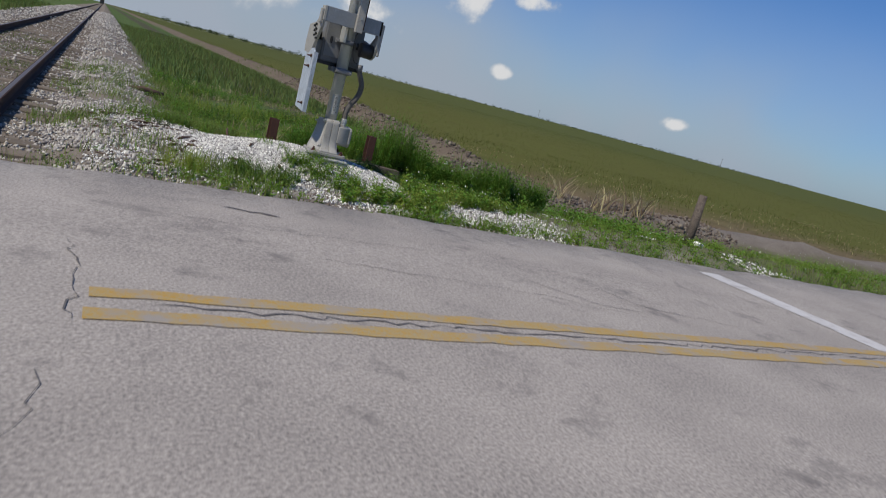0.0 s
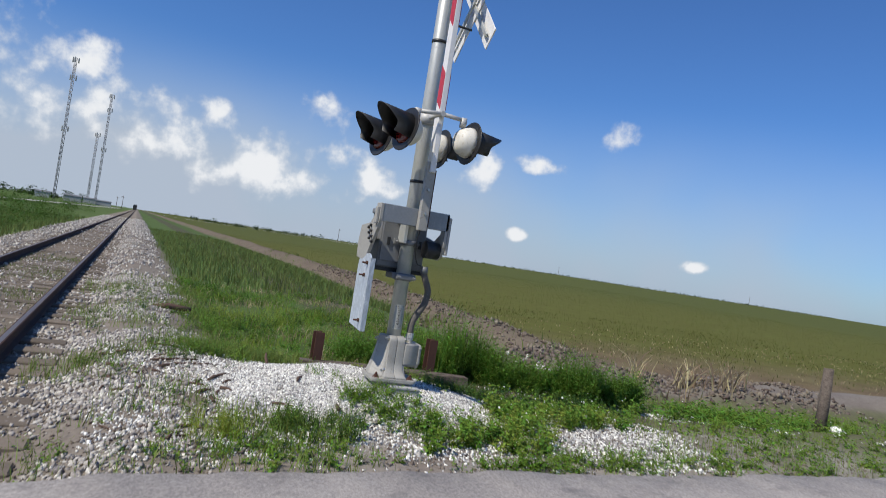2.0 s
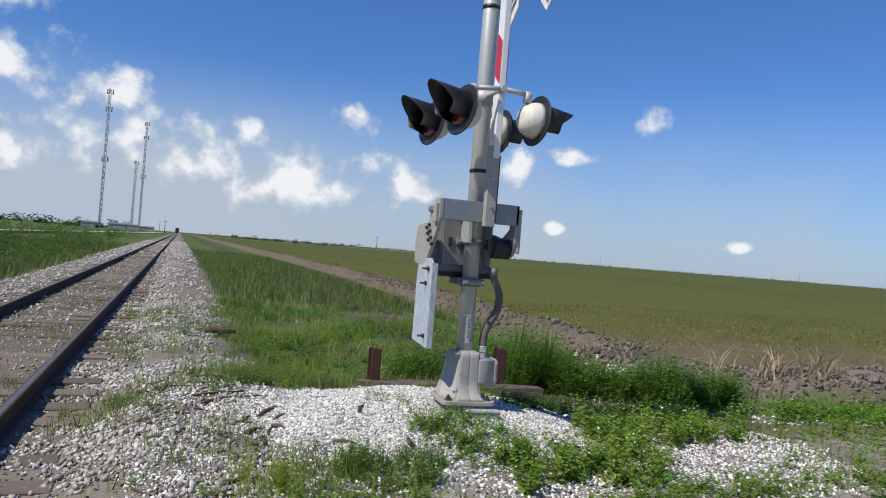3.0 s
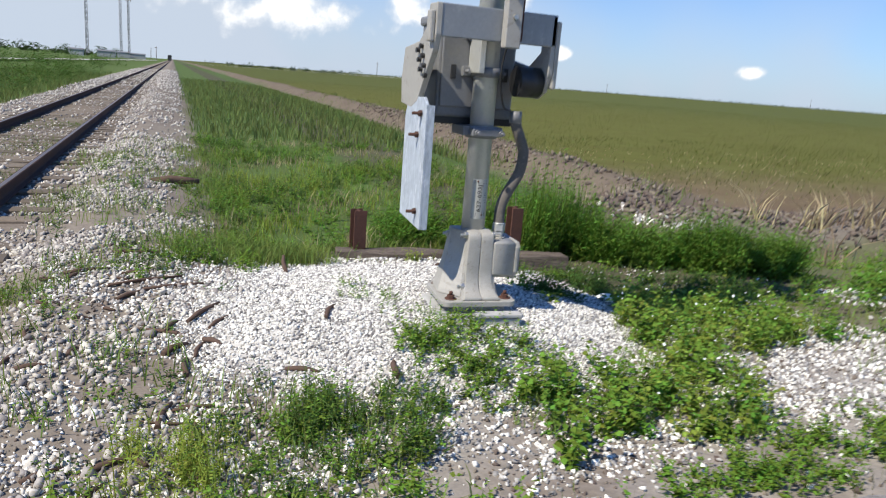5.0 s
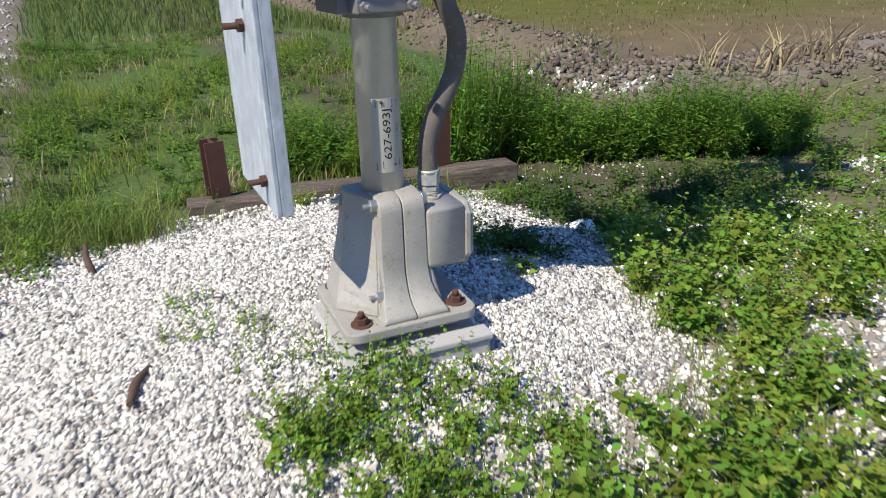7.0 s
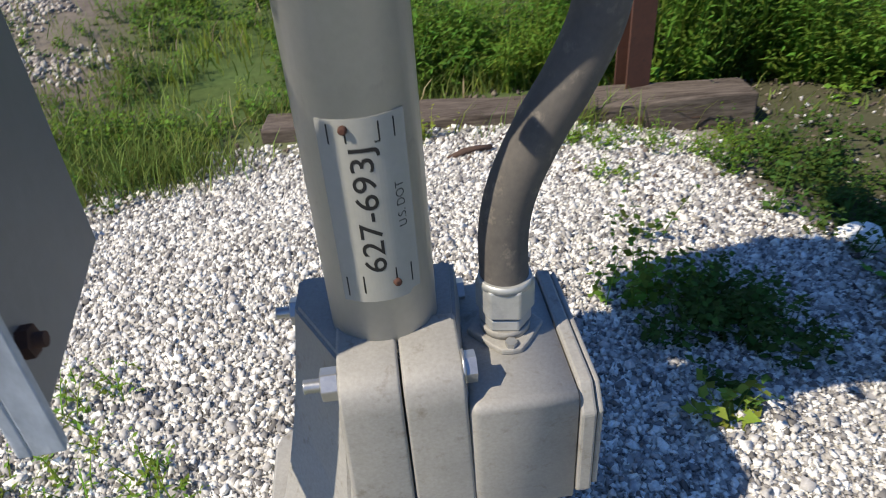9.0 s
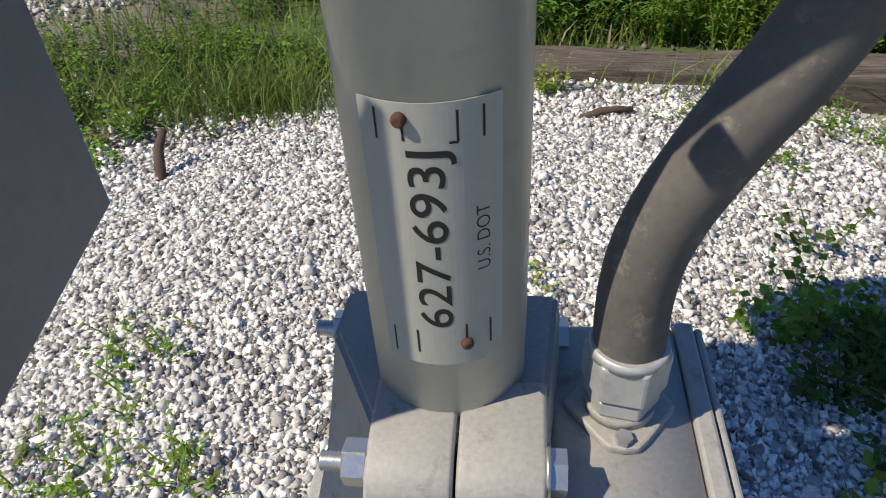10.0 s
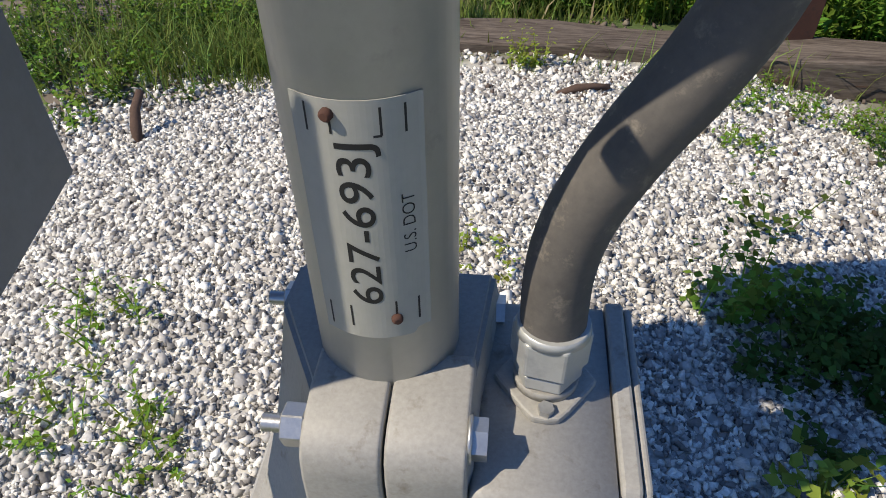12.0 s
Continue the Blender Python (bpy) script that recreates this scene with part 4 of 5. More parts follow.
def blades(name, xy, lo, hi, wide, material, label, lean=.35, category="grass"):
    n = len(xy)
    h = rng.uniform(lo, hi, n)
    a = rng.uniform(0, 2 * np.pi, n)
    ln = rng.normal(0, lean, (n, 2)) * h[:, None]
    z = height(xy[:, 0], xy[:, 1]) - .01
    d = np.stack((np.cos(a), np.sin(a)), -1) * (wide * rng.uniform(.6, 1.3, n))[:, None]
    base = np.stack((xy[:, 0], xy[:, 1], z), -1)
    v = np.zeros((n, 5, 3))
    v[:, 0] = base
    v[:, 0, :2] -= d
    v[:, 1] = base
    v[:, 1, :2] += d
    mid = base + np.concatenate((ln * .35, h[:, None] * .6), -1)
    v[:, 2] = mid
    v[:, 2, :2] += d * .8
    v[:, 3] = mid
    v[:, 3, :2] -= d * .8
    v[:, 4] = base + np.concatenate((ln, h[:, None]), -1)
    k = 5 * np.arange(n)[:, None]
    f = np.concatenate((k + [0, 1, 2], k + [0, 2, 3], k + [3, 2, 4]))
    return from_arrays(name, v.reshape(-1, 3), f, material, label, category)


def leaves(name, centres, per, radius, tall, size, material, label, category="weeds"):
    """Low leafy plants: many small folded leaves in a ragged dome over each centre."""
    n = len(centres)
    c = np.repeat(centres, per, 0)
    m = len(c)
    r = np.sqrt(rng.uniform(0, 1, m)) * np.repeat(rng.uniform(.5, 1.2, n), per) * radius
    a = rng.uniform(0, 2 * np.pi, m)
    p = c + np.stack((r * np.cos(a), r * np.sin(a)), -1)
    top = np.repeat(rng.uniform(.4, 1.2, n), per) * tall * (1 - .6 * (r / (radius * 1.2)) ** 2)
    z = height(p[:, 0], p[:, 1]) + top * rng.uniform(.08, 1, m)
    s = rng.uniform(.5, 1.4, m) * size
    t = rng.uniform(0, 2 * np.pi, m)
    f1 = np.stack((np.cos(t), np.sin(t), rng.uniform(-.5, .7, m)), -1)
    f2 = np.stack((-np.sin(t), np.cos(t), rng.uniform(-.5, .5, m)), -1)
    o = np.stack((p[:, 0], p[:, 1], z), -1)
    v = np.zeros((m, 4, 3))
    v[:, 0] = o - f1 * s[:, None]
    v[:, 1] = o - f2 * (s * .5)[:, None] + np.array((0, 0, .15)) * s[:, None]
    v[:, 2] = o + f1 * s[:, None]
    v[:, 3] = o + f2 * (s * .5)[:, None] + np.array((0, 0, .15)) * s[:, None]
    k = 4 * np.arange(m)[:, None]
    f = np.concatenate((k + [0, 1, 2], k + [0, 2, 3]))
    return from_arrays(name, v.reshape(-1, 3), f, material, label, category)


def around(cx, cy, sx, sy, n):
    return np.stack((rng.normal(cx, sx, n), rng.normal(cy, sy, n)), -1)


def plants(name, centres, stems, tall, spread, leaf_len, material, label, category="weeds", pairs=4, narrow=.34, jitter=.03, bare=.12, crown=None):
    """Leafy plants: stems that lean out from each centre, with opposite pairs of folded leaves and a leaf at the tip."""
    n = len(centres)
    if not n:
        return None
    vigour = np.repeat(rng.uniform(.55, 1.15, n), stems)
    c = np.repeat(centres, stems, 0) + rng.normal(0, jitter, (n * stems, 2))
    m = len(c)
    a = rng.uniform(0, 2 * np.pi, m)
    lean = spread * vigour * np.sqrt(rng.uniform(.02, 1, m))
    h = tall * vigour * rng.uniform(.55, 1.1, m) * (1 - .35 * (lean / (spread * 1.15)) ** 2)
    if crown:
        h = h * np.clip(1.15 - .75 * ((c[:, 0] - crown[0]) ** 2 + (c[:, 1] - crown[1]) ** 2) / crown[2] ** 2, .3, 1.2)
    base = np.stack((c[:, 0], c[:, 1], height(c[:, 0], c[:, 1]) - .005), -1)
    way = np.stack((np.cos(a) * lean, np.sin(a) * lean, h), -1)
    k = 2 * pairs + 1
    u = np.concatenate((np.repeat(np.linspace(bare, .9, pairs), 2), [1.0]))
    pos = base[:, None] + way[:, None] * np.stack((u ** 1.4, u ** 1.4, u), -1)[None]
    turn = a[:, None] + np.where(np.arange(k) % 2, 1.45, -1.45)[None] + rng.normal(0, .55, (m, k)) + (np.arange(k) // 2 % 2)[None] * 1.2
    s_ = leaf_len * rng.uniform(.55, 1.2, (m, k)) * (1.1 - .45 * u)[None]
    f = np.stack((np.cos(turn), np.sin(turn), rng.uniform(-.35, .7, (m, k))), -1)
    f /= np.linalg.norm(f, axis=-1, keepdims=True)
    side = np.stack((-np.sin(turn), np.cos(turn), rng.normal(0, .35, (m, k))), -1)
    s3 = s_[..., None]
    up = np.array((0, 0, 1.0))
    v = np.stack((pos, pos + f * s3 * .42 + side * s3 * narrow, pos + f * s3 - up * s3 * .10, pos + f * s3 * .42 - side * s3 * narrow, pos + f * s3 * .5 - up * s3 * .09), 2)
    q = 5 * np.arange(m * k)[:, None]
    faces = np.concatenate((q + [0, 1, 4], q + [1, 2, 4], q + [2, 3, 4], q + [3, 0, 4]))
    w = np.stack((-np.sin(a), np.cos(a), 0 * a), -1) * (.0012 + tall * .004)
    mid = base + way * np.array((.38, .38, .5))
    sv = np.stack((base - w, base + w, mid + w, mid - w, base + way), 1)
    t = 5 * m * k + 5 * np.arange(m)[:, None]
    faces = np.concatenate((faces, t + [0, 1, 2], t + [0, 2, 3], t + [3, 2, 4]))
    return from_arrays(name, np.concatenate((v.reshape(-1, 3), sv.reshape(-1, 3))), faces, material, label, category)


def inside(p, poly):
    x, y = p[:, 0], p[:, 1]
    hit = np.zeros(len(p), bool)
    for (x0, y0), (x1, y1) in zip(poly, poly[1:] + poly[:1]):
        if y0 != y1:
            hit ^= ((y0 > y) != (y1 > y)) & (x < (x1 - x0) * (y - y0) / (y1 - y0) + x0)
    return hit


def fill(poly, n, ragged=.10):
    """Points in a patch with an uneven outline."""
    xs_, ys_ = [q[0] for q in poly], [q[1] for q in poly]
    p = np.stack((rng.uniform(min(xs_) - .1, max(xs_) + .1, n), rng.uniform(min(ys_) - .1, max(ys_) + .1, n)), -1)
    r = p + ragged * np.stack((wob(p[:, 0], p[:, 1], 7.0, 1), wob(p[:, 0], p[:, 1], 7.0, 4)), -1)
    return off_road(p[inside(r, poly)])


# weed patches on the verge beside the heap
PATCH = [(.0, -1.0), (.42, -.92), (.80, -.62), (1.05, -.15), (1.35, .40), (1.75, .62), (2.5, .45), (2.9, -.25), (2.2, -.62), (1.55, -.62), (1.30, -.95), (1.02, -1.50), (.62, -1.58), (.25, -1.42), (-.10, -1.42), (-.28, -1.25), (-.15, -1.08)]
p = fill(PATCH, 560, .24)
plants("weeds", p[::2], 6, .29, .16, .056, weed_green, "bright green broad-leaved weeds in a dense patch on the verge")
plants("weeds", p[1::4], 6, .25, .13, .044, weed_pale, "yellow green leafy weeds in a dense patch on the verge")
plants("weeds", p[3::4], 6, .22, .15, .052, bush_green, "deep green broad-leaved weeds in a dense patch on the verge")
blades("verge_grass", fill(PATCH, 9000), .04, .15, .0028, grass_green, "fine grass among the weeds", .5)
front = fill([(-1.28, -.98), (-1.05, -.80), (-.70, -.80), (-.52, -1.0), (-.55, -1.35), (-.85, -1.6), (-1.2, -1.5)], 130)
plants("weeds", front, 6, .25, .15, .020, deep_green, "thin dark green weeds with small leaves in front of the gravel heap", pairs=6, narrow=.26)
plants("weeds", front[::2], 5, .2, .13, .030, weed_green, "light green weeds in front of the gravel heap", pairs=5)
slab = fill([(-.50, -.28), (-.20, -.38), (.04, -.44), (.16, -.66), (.24, -.92), (-.05, -1.15), (-.42, -1.0), (-.58, -.62)], 170, .12)
plants("weeds", slab, 5, .16, .12, .027, weed_green, "low green weeds creeping before the concrete slab", pairs=5)
plants("weeds", slab[::3], 5, .14, .10, .018, deep_green, "low dark green weeds before the concrete slab", pairs=5)
thin = np.concatenate((around(-.50, .02, .10, .07, 10), around(-.62, .22, .12, .10, 9), around(-.55, .45, .08, .10, 6), around(-.40, -.12, .08, .06, 8)))
plants("weeds", off_road(np.concatenate((around(1.6, -1.75, .5, .13, 60), around(.55, -1.85, .3, .1, 26), around(-1.5, -1.75, .4, .14, 40)))), 5, .15, .13, .032, weed_green, "green weeds in tufts near the road edge", pairs=4)
plants("weeds", thin[::2], 5, .11, .10, .019, weed_green, "thin sparse weed growing out of the white gravel", pairs=5, narrow=.24)
plants("weeds", around(.66, .56, .05, .04, 6), 5, .20, .09, .036, weed_green, "upright green weed standing in the gravel")
# weeds within the gate machine's shadow; their dark leaf colour adds to that shade
plants("weeds", around(.84, .42, .08, .13, 26), 6, .16, .12, .032, deep_green, "green weed in the gravel beside the mast, coloured darker for the shadow")
plants("weeds", np.array([(.66, .10), (.67, .12)]), 6, .09, .07, .045, weed_pale, "pale green rosette in the white gravel", pairs=2)
plants("weeds", np.array([(.10, .64), (.13, .60), (.08, .66)]), 4, .08, .05, .020, weed_pale, "small pale green weed in the gravel", pairs=3)
plants("weeds", np.concatenate((around(.92, 1.42, .07, .05, 5), around(1.5, 1.55, .12, .08, 9), around(1.22, 1.80, .25, .07, 30), around(1.75, 1.70, .15, .12, 22))), 5, .10, .09, .020, weed_green, "low green weeds before the timber beam", pairs=4)
plants("weeds", around(.36, 2.02, .05, .02, 6), 5, .17, .08, .024, weed_pale, "bright green weed against the timber beam", pairs=4)
# darker leaf colour here deepens the shadow in the hollow
plants("weeds", np.concatenate((around(2.15, 1.1, .30, .25, 80), around(1.75, 1.45, .14, .14, 24), around(2.8, 1.0, .3, .3, 60))), 6, .20, .15, .032, deep_green, "weeds at the edge of the ditch, dark green to carry its shadow")
left = np.concatenate((around(-1.35, 2.15, .28, .22, 60), around(-.85, 2.30, .22, .14, 40), around(-1.75, 1.75, .22, .25, 26)))
left = left[mound(left[:, 0], left[:, 1]) < .14]
plants("weeds", left[::2], 6, .19, .13, .030, weed_green, "green leafy weeds at the back of the gravel heap")
plants("weeds", left[1::2], 6, .15, .12, .024, deep_green, "dark green weeds at the back of the gravel heap", pairs=5)
gb = np.concatenate((around(-.72, 2.02, .14, .09, 900), around(-1.1, 2.0, .25, .15, 900), around(.1, 2.52, .5, .06, 600), around(1.3, 2.0, .35, .04, 260)))
blades("tall_grass", gb[mound(gb[:, 0], gb[:, 1]) < .26], .05, .2, .0028, grass_green, "bright green grass at the back of the gravel heap", .5)
verge_p = off_road(scatter(2000, -3.2, 16, -2.2, 1.0, lambda x, y: np.clip(1.15 - (y - road_edge(x)) / (.45 + 1.3 * sstep(2, 4, x)), .0, 1) * (.35 + .65 * (wob(x, y, 1.3, 4) > -.1)) * (np.hypot(x, y) > .9) * (1 - .5 * (x > -.5) * (x < .1))))
plants("verge_weeds", verge_p[1::2], 5, .10, .12, .026, deep_green, "strip of low dark green weeds along the road edge", pairs=3)
plants("verge_weeds", verge_p[::2], 5, .12, .12, .030, weed_green, "strip of low weeds along the road edge", pairs=3)
far_p = off_road(scatter(1500, 2.4, 15, -2.2, 3.8, lambda x, y: np.clip(.5 + .6 * wob(x, y, 1.1, 2), 0, 1)))
plants("verge_weeds", far_p, 6, .2, .16, .045, weed_green, "leafy green weeds on the verge beside the field", pairs=3)
grass_edge = off_road(scatter(26000, -3.3, 18, -2.2, 2.0, lambda x, y: np.clip(.45 + .8 * wob(x, y, 1.1, 6), 0, 1) * np.clip(1.3 - (y - road_edge(x)) / (.5 + 3 * sstep(1.5, 4, x)), 0, 1) * (1 - .6 * (x > -.6) * (x < .2))))
blades("verge_grass", grass_edge, .04, .15, .004, grass_green, "patchy green grass along the road edge")
fl = np.concatenate((fill(PATCH, 330), off_road(scatter(420, 1.5, 12, -2.0, 1.2, lambda x, y: np.clip(1.2 - (y - road_edge(x)) / 2.4, 0, 1)))))
bm_v, bm_f = [], []
for x, y in fl:
    z = hz(x, y) + rng.uniform(.15, .29)
    k = len(bm_v)
    r_ = rng.uniform(.0045, .009)
    tx, ty = rng.normal(0, .35, 2)
    for q in range(6):
        aa = q * math.pi / 3
        px_, py_ = r_ * math.cos(aa), r_ * math.sin(aa)
        bm_v.append((x + px_, y + py_, z + .3 * r_ * (q % 2) + tx * px_ + ty * py_))
    bm_f.append(tuple(range(k, k + 6)))
from_arrays("wild_flowers", np.array(bm_v), np.array(bm_f), flower, "small white wild flowers above the weeds", "flowers")

# railway edge weeds
p = scatter(1000, -2.9, -1.0, -1.9, 9, lambda x, y: np.clip(.25 + .7 * wob(x, y, 1.6, 2) + .5 * sstep(-1.9, -1.2, x), 0, 1) * (1 - sstep(.05, .2, mound(x, y))))
plants("trackside_weeds", off_road(p)[::2], 6, .15, .13, .024, deep_green, "low dark green weeds growing through the ballast", pairs=4)
plants("trackside_weeds", off_road(p)[1::2], 6, .15, .12, .024, weed_green, "low green weeds growing through the ballast", pairs=4)
plants("weeds", around(-1.75, -1.35, .12, .12, 26), 7, .26, .12, .03, weed_pale, "feathery pale green weed beside the heap", pairs=6, narrow=.12)
blades("trackside_grass", off_road(scatter(16000, -3.2, -.8, -2.3, 11, lambda x, y: np.clip(.2 + .9 * wob(x, y, 1.5, 2) + .6 * sstep(-1.9, -1.1, x), 0, 1) * (1 - sstep(.02, .12, mound(x, y))))), .05, .2, .0035, grass_green, "grass tufts growing through the ballast")
blades("track_grass", scatter(9000, -4.9, -3.6, -1.5, 16, lambda x, y: np.clip(.3 + .9 * wob(x, y, 1.3, 5), 0, 1)), .03, .11, .004, grass_far, "thin dry grass between the rails")

# grass strip behind
strip = scatter(46000, -1.9, 7.5, 1.9, 16, lambda x, y: sstep(-1.7, -.7, x + .5 * wob(x, y, 1.1)) * (1 - .92 * sstep(3.8, 5.0, x)) * np.clip(.5 + 1.2 * wob(x, y, 2.1, 3), .04, 1) * (1 - .6 * sstep(7, 16, y)) * (1 - (mound(x, y) > .06)))
blades("grass_strip", strip, .03, .12, .0045, grass_green, "bright green uncut grass beside the railway", .3)
strip2 = scatter(30000, -1.5, 8.5, 14, 70, lambda x, y: sstep(-1.5, -.6, x) * (1 - sstep(6.5, 8, x)) * (1 - .6 * sstep(20, 70, y)))
blades("grass_strip", strip2, .12, .34, .014, grass_far, "green grass strip running off along the railway", .3)
tuft = scatter(2100, -1.3, 5.5, 2.5, 14, lambda x, y: np.clip(.45 + .9 * wob(x, y, .9, 1), 0, 1) * (1 - sstep(3.4, 4.4, x)))
plants("grass_strip_weeds", tuft[::3], 7, .26, .22, .045, deep_green, "dark leafy weeds standing in the green strip", pairs=4)
plants("grass_strip_weeds", tuft[1::3], 7, .22, .22, .045, bush_green, "leafy green weeds in the green strip", pairs=4)
plants("grass_strip_weeds", tuft[2::3], 7, .24, .2, .04, weed_green, "light green weeds in the green strip", pairs=4)
plants("grass_strip_weeds", scatter(800, -.9, 3.2, 2.6, 10, lambda x, y: np.clip(-.1 + 1.4 * wob(x, y, .9, 7), 0, 1)), 8, .26, .12, .03, weed_pale, "yellow green flowering weeds in the strip", pairs=5, narrow=.2)
blades("dry_grass", scatter(11000, -1.4, 4.2, 2.4, 14, lambda x, y: np.clip(-.05 + 1.3 * wob(x, y, 1.4, 9), 0, 1)), .06, .22, .0045, dry, "straw-coloured dry grass in the green strip", .5)
blades("tall_grass", scatter(14000, -1.0, 4.0, 2.4, 12, lambda x, y: np.clip(-.3 + 1.6 * wob(x, y, 1.7, 11), 0, 1)), .10, .27, .0045, weed_pale, "tufts of taller yellow green grass", .35)
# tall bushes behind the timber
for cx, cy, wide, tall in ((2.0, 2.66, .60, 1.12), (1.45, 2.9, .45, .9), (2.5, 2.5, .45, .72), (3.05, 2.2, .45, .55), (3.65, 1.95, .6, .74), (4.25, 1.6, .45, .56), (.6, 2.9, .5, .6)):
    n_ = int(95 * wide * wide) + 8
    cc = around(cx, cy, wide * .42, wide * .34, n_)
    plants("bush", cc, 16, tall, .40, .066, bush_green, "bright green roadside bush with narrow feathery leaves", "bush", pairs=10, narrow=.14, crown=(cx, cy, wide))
    # lower, tighter layer in darker green: inner shade of the bush as leaf colour
    plants("bush", cc[::3], 12, tall * .75, .32, .055, deep_green, "dark green inner leaves, coloured as the shade inside the roadside bush", "bush", pairs=8, narrow=.2, crown=(cx, cy, wide))
plants("bush", around(1.25, 2.6, .35, .08, 18), 9, .5, .14, .045, weed_green, "green shoots behind the timber beam", "bush", pairs=7, narrow=.15)
leaves("bush", around(5.2, .6, .7, .4, 70), 70, .2, .26, .024, bush_green, "low green bush on the verge", "bush")

bk = scatter(16000, 3, 12, 4, 60, lambda x, y: np.clip(1 - np.abs(x - (7.6 + 2.0 * sstep(4, 40, y) - 5 * sstep(9, 3, y))) / 2.2, 0, 1) * np.clip(.3 + wob(x, y, .8, 5), 0, 1))
blades("bank_grass", bk, .06, .3, .009, grass_far, "patchy grass on the brown ditch bank", .4)
stones("soil_clods", scatter(9000, 3, 13, 3.5, 40, lambda x, y: np.clip(1.1 - np.abs(x - (7.6 + 2.0 * sstep(4, 40, y) - 5 * sstep(9, 3, y))) / 1.8, 0, 1)), .03, .09, clod, "brown soil clods along the ditch bank")
stones("soil_clods", scatter(5000, 4.3, 13, 3.4, 7.0, lambda x, y: np.exp(-((y - 5.2 - .5 * wob(x, y, .35)) / .9) ** 2)), .02, .075, clod, "grey brown clods on the spoil bank")
stones("soil_clods", off_road(scatter(11000, -3.3, 5, -2.2, 2.6, lambda x, y: 1 - sstep(.05, .2, mound(x, y)))), .006, .018, clod, "small brown soil crumbs on the bare verge")
# dry plants on the bank, stubble on the field
dp = np.concatenate((around(7.4, 5.2, .12, .1, 22), around(8.5, 4.9, .25, .15, 46), around(9.3, 4.7, .4, .2, 40), around(6.9, 3.2, .15, .15, 16)))
blades("dry_plants", dp, .25, .7, .016, dry, "dead straw-coloured stalks on the ditch bank", .5, "dry plants")
blades("dry_plants", around(-.02, 2.75, .07, .05, 60), .12, .34, .004, dry, "small clump of dead brown stalks behind the beam", .4, "dry plants")
blades("field_stubble", scatter(3200, 8, 40, 6.5, 20, lambda x, y: (x > 8.5 + .02 * y) * np.clip(.5 + .5 * wob(x, y, .6), 0, 1)), .04, .12, .012, dry, "dry brown stubble in the field", .6)
blades("field_crop", scatter(42000, 9, 100, 16, 130, lambda x, y: np.clip(.6 + .5 * wob(x, y, .3), 0, 1) * (x > 10) * sstep(13, 22, y + x * .2)), .05, .13, .012, crop_green, "low green crop in the flat field", .4)
blades("field_crop", scatter(13000, 9, 34, 8, 26, lambda x, y: np.clip(.4 + .6 * wob(x, y, .5), 0, 1) * sstep(9, 16, y + x * .2)), .05, .13, .009, crop_green, "thin young green crop at the edge of the field", .4)

# growth on the far side of the track
lb = scatter(420, -16, -7.2, -2, 70, lambda x, y: .6 + .5 * wob(x, y, .5, 2))
leaves("bush", lb, 130, .6, 1.15, .055, deep_green, "green bushes along the far side of the track", "bush")
leaves("bush", scatter(110, -34, -8.5, 8, 140, lambda x, y: .6 + 0 * x), 220, 1.3, 2.3, .11, deep_green, "taller green bushes beyond the far side of the track", "bush")
blades("tall_grass", scatter(40000, -22, -6.6, -2, 70, lambda x, y: .85 - .5 * sstep(20, 70, y)), .15, .5, .014, grass_far, "tall green grass beyond the track", .3)

# ---- distance ----
bm = bmesh.new()
bm.faces.new([bm.verts.new((x, y, -.30)) for x, y in ((-26, 38), (-24, 38), (-10.5, 500), (-13.5, 500))])
tagged(link("dirt_road", bm, mat("pale dirt road", (.48, .46, .42), (.58, .55, .50), 3, .95, 0, .01, .2)), "pale dirt road running along the railway", "road", kind="structure")
bm = bmesh.new()
bm.faces.new([bm.verts.new(p) for p in ((6, 300, .10), (9, 300, .10), (330, 720, .10), (300, 720, .10))])
tagged(link("field_road", bm, mat("pale field road", (.55, .54, .52), (.66, .65, .62), 6, .95, 0, .01, .3)), "pale road along the far edge of the field", "road", kind="structure")


def far_trees(name, x0, x1, y0, y1, n, tall, label):
    t = np.linspace(0, 1, n)
    c = np.stack((x0 + (x1 - x0) * t + rng.normal(0, 3, n), y0 + (y1 - y0) * t + rng.normal(0, 3, n)), -1)
    return leaves(name, c, 60, tall * .8, tall, tall * .16, tree_far, label, "trees")


far_trees("tree_line", -330, -40, 300, 620, 110, 6.5, "low dark green line of distant trees")
far_trees("tree_line", 60, 1700, 1500, 1300, 240, 4.5, "thin dark line of growth on the far horizon")
far_trees("tree_line", 40, 130, 600, 560, 24, 4, "small clump of distant trees beyond the field")


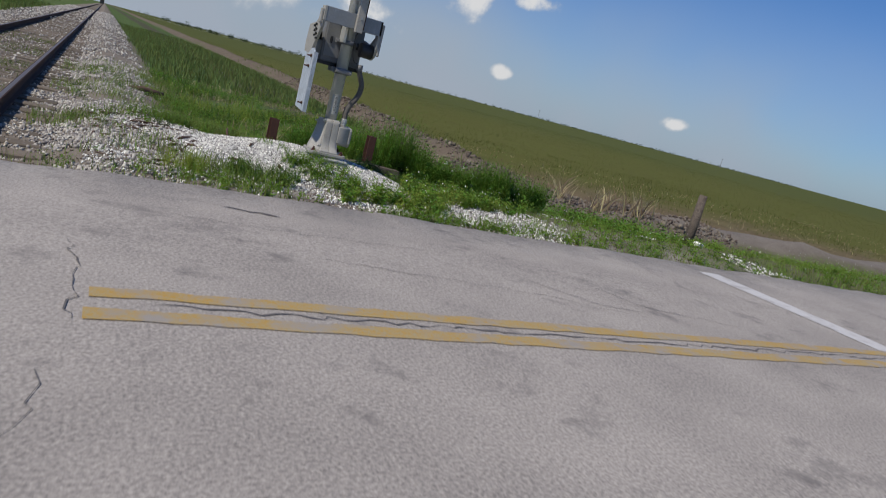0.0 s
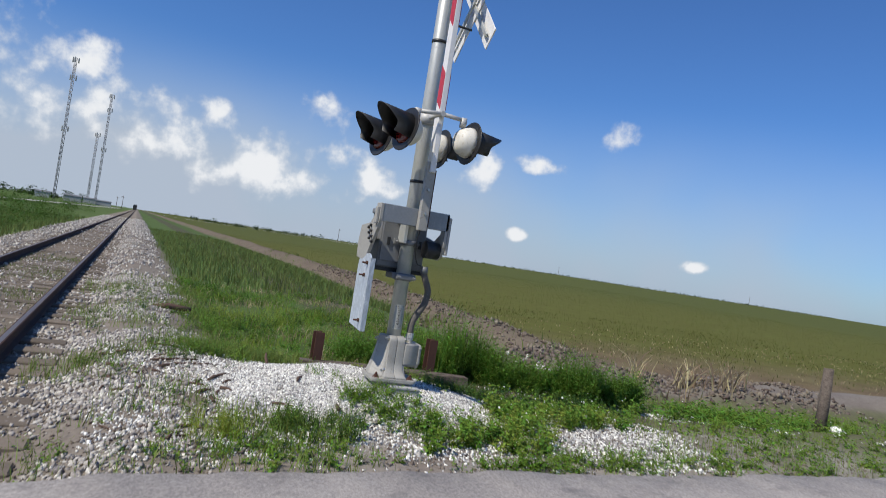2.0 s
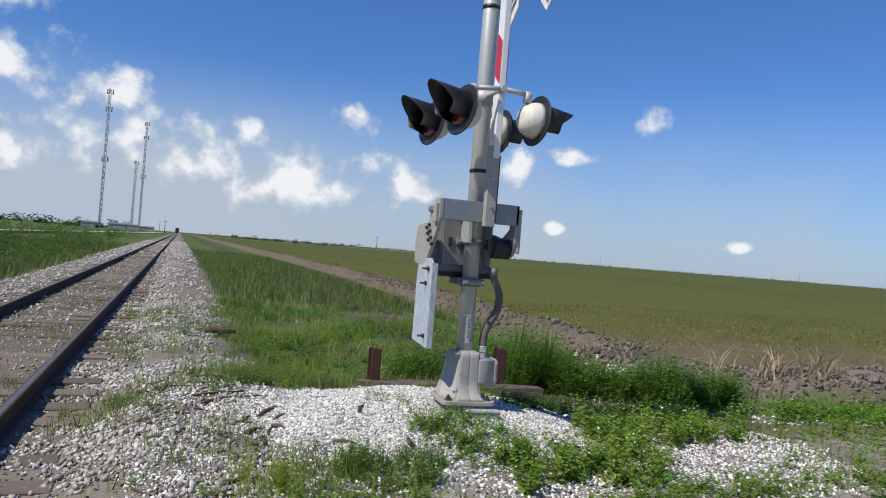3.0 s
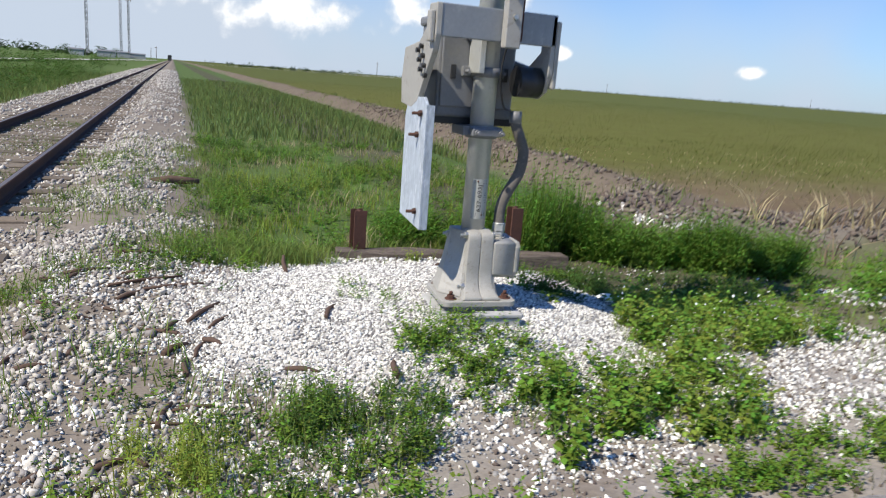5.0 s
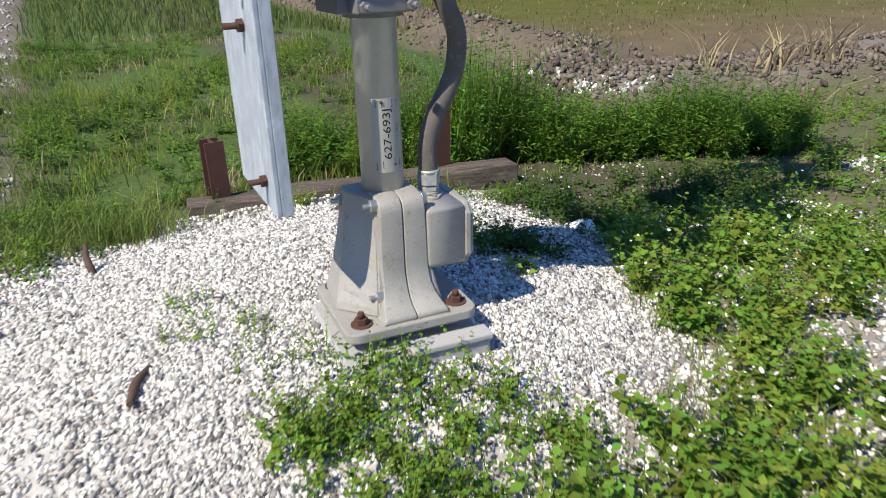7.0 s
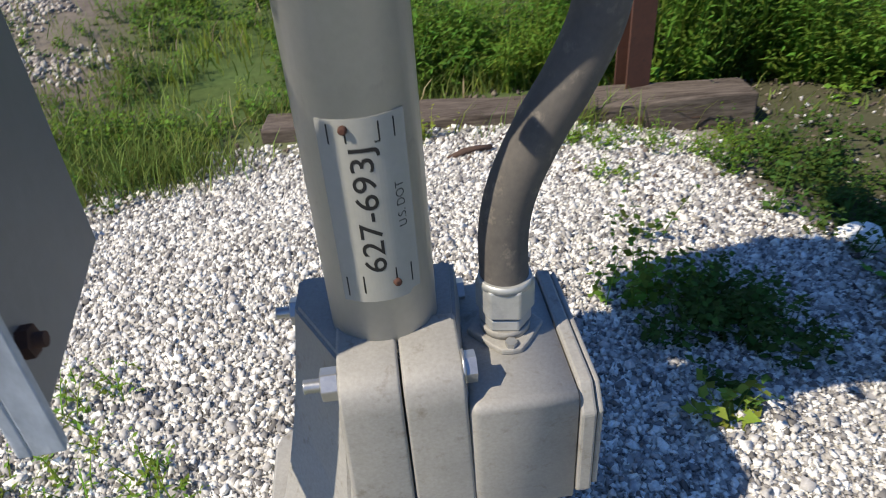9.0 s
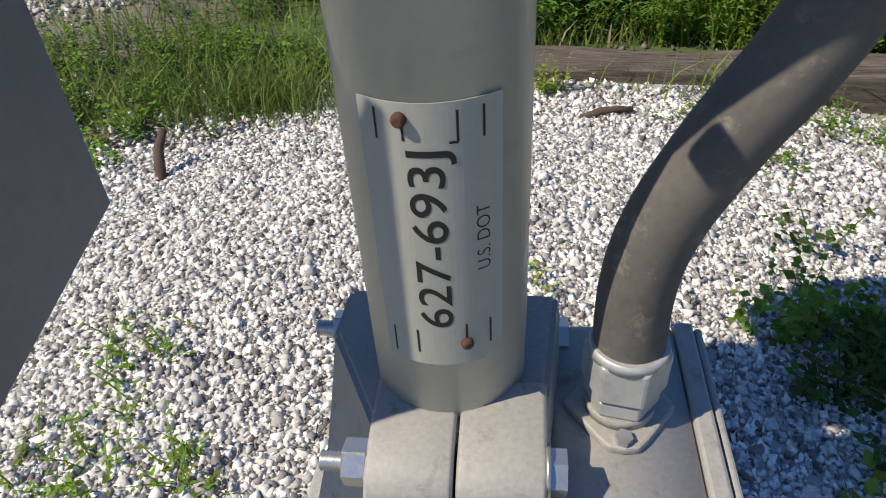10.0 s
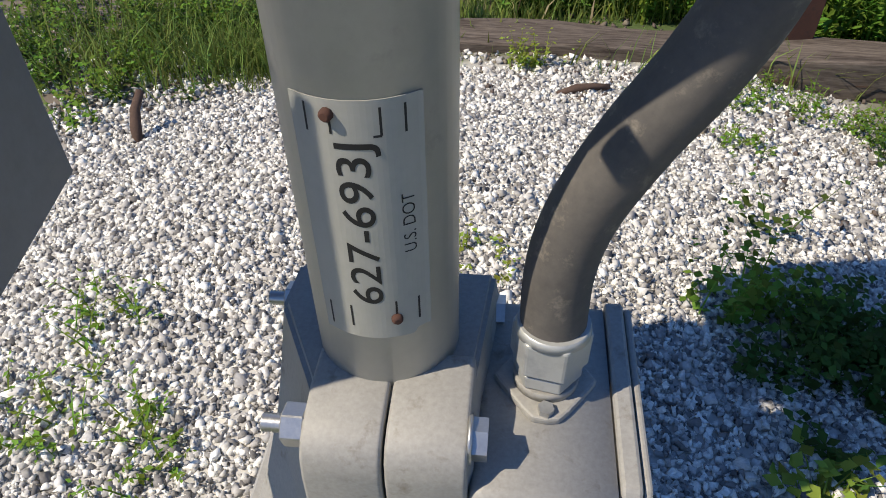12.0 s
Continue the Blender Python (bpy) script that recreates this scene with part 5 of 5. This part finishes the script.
def tower(x, y, h, wide, label, guys=True):
    t = thing("radio_tower", (x, y, -.5), label, "tower", "radio towers")
    bm = bmesh.new()
    k = [(wide * math.cos(a), wide * math.sin(a)) for a in (.5, 2.6, 4.7)]
    for px, py in k:
        tube([(px, py, 0), (px, py, h)], .13, 5, bm)
    step = h / 26
    for q in range(26):
        for i in range(3):
            a, b = k[i], k[(i + 1) % 3]
            tube([(*a, q * step), (*b, (q + 1) * step)], .06, 4, bm)
            tube([(*b, q * step), (*a, (q + 1) * step)], .06, 4, bm)
    part("lattice", bm, steel_far, t)
    for f in (.985, .86, .5):
        if guys or f > .9:
            for a in range(3):
                q = Vector((math.cos(a * 2.1 + .4), math.sin(a * 2.1 + .4), 0)) * (wide + .9)
                part("antenna", bx(q.x - .35, q.x + .35, q.y - .35, q.y + .35, h * f - 1.6, h * f + 1.2, .1), shed_mat, t, "pale panel antenna")


tower(-44.5, 432, 78, .75, "tall slender steel lattice radio tower")
tower(-30.5, 560, 80, .75, "tall slender steel lattice radio tower with antennas")
tower(-38, 600, 54, .9, "shorter pale steel lattice radio tower", False)
for x, y, l, hgt in ((-50, 432, 7, 3), (-36, 440, 9, 3.2), (-34, 555, 8, 3.5), (-25, 560, 10, 3)):
    t = thing("equipment_shed", (x, y, -.5), "small pale equipment shed at the foot of a radio tower", "shed", "equipment sheds")
    part("shed_wall", bx(-l / 2, l / 2, -2, 2, 0, hgt), shed_mat, t)
    part("roof", prism([(-2.3, hgt), (2.3, hgt), (0, hgt + .8)], 0, -l / 2 - .2, l / 2 + .2), steel_far, t)
lc = thing("locomotive", (-4.25, 640, -.222), "dark locomotive standing far down the track", "locomotive")
part("body", prism([(-1.5, .9), (1.5, .9), (1.5, 4.0), (1.0, 4.5), (-1.0, 4.5), (-1.5, 4.0)], 1, 0, 16, .08), dark_loco, lc)
part("chassis", bx(-1.4, 1.4, -.3, 16.3, 0, .95, .05), dark_loco, lc)
part("windscreen", bx(-1.1, 1.1, -.04, .0, 3.1, 3.8, .02), black, lc)
for x, y, h in ((150, 560, 11), (520, 800, 12), (760, 700, 12), (-20, 700, 10), (-12, 520, 9)):
    t = thing("utility_pole", (x, y, -.6), "distant wooden utility pole at the edge of the field", "pole", "utility poles")
    part("pole", tube([(0, 0, 0), (0, 0, h)], [.22, .15], 8), timber, t)
    part("crossarm", bx(-1.2, 1.2, -.08, .08, h - .9, h - .7), timber, t)
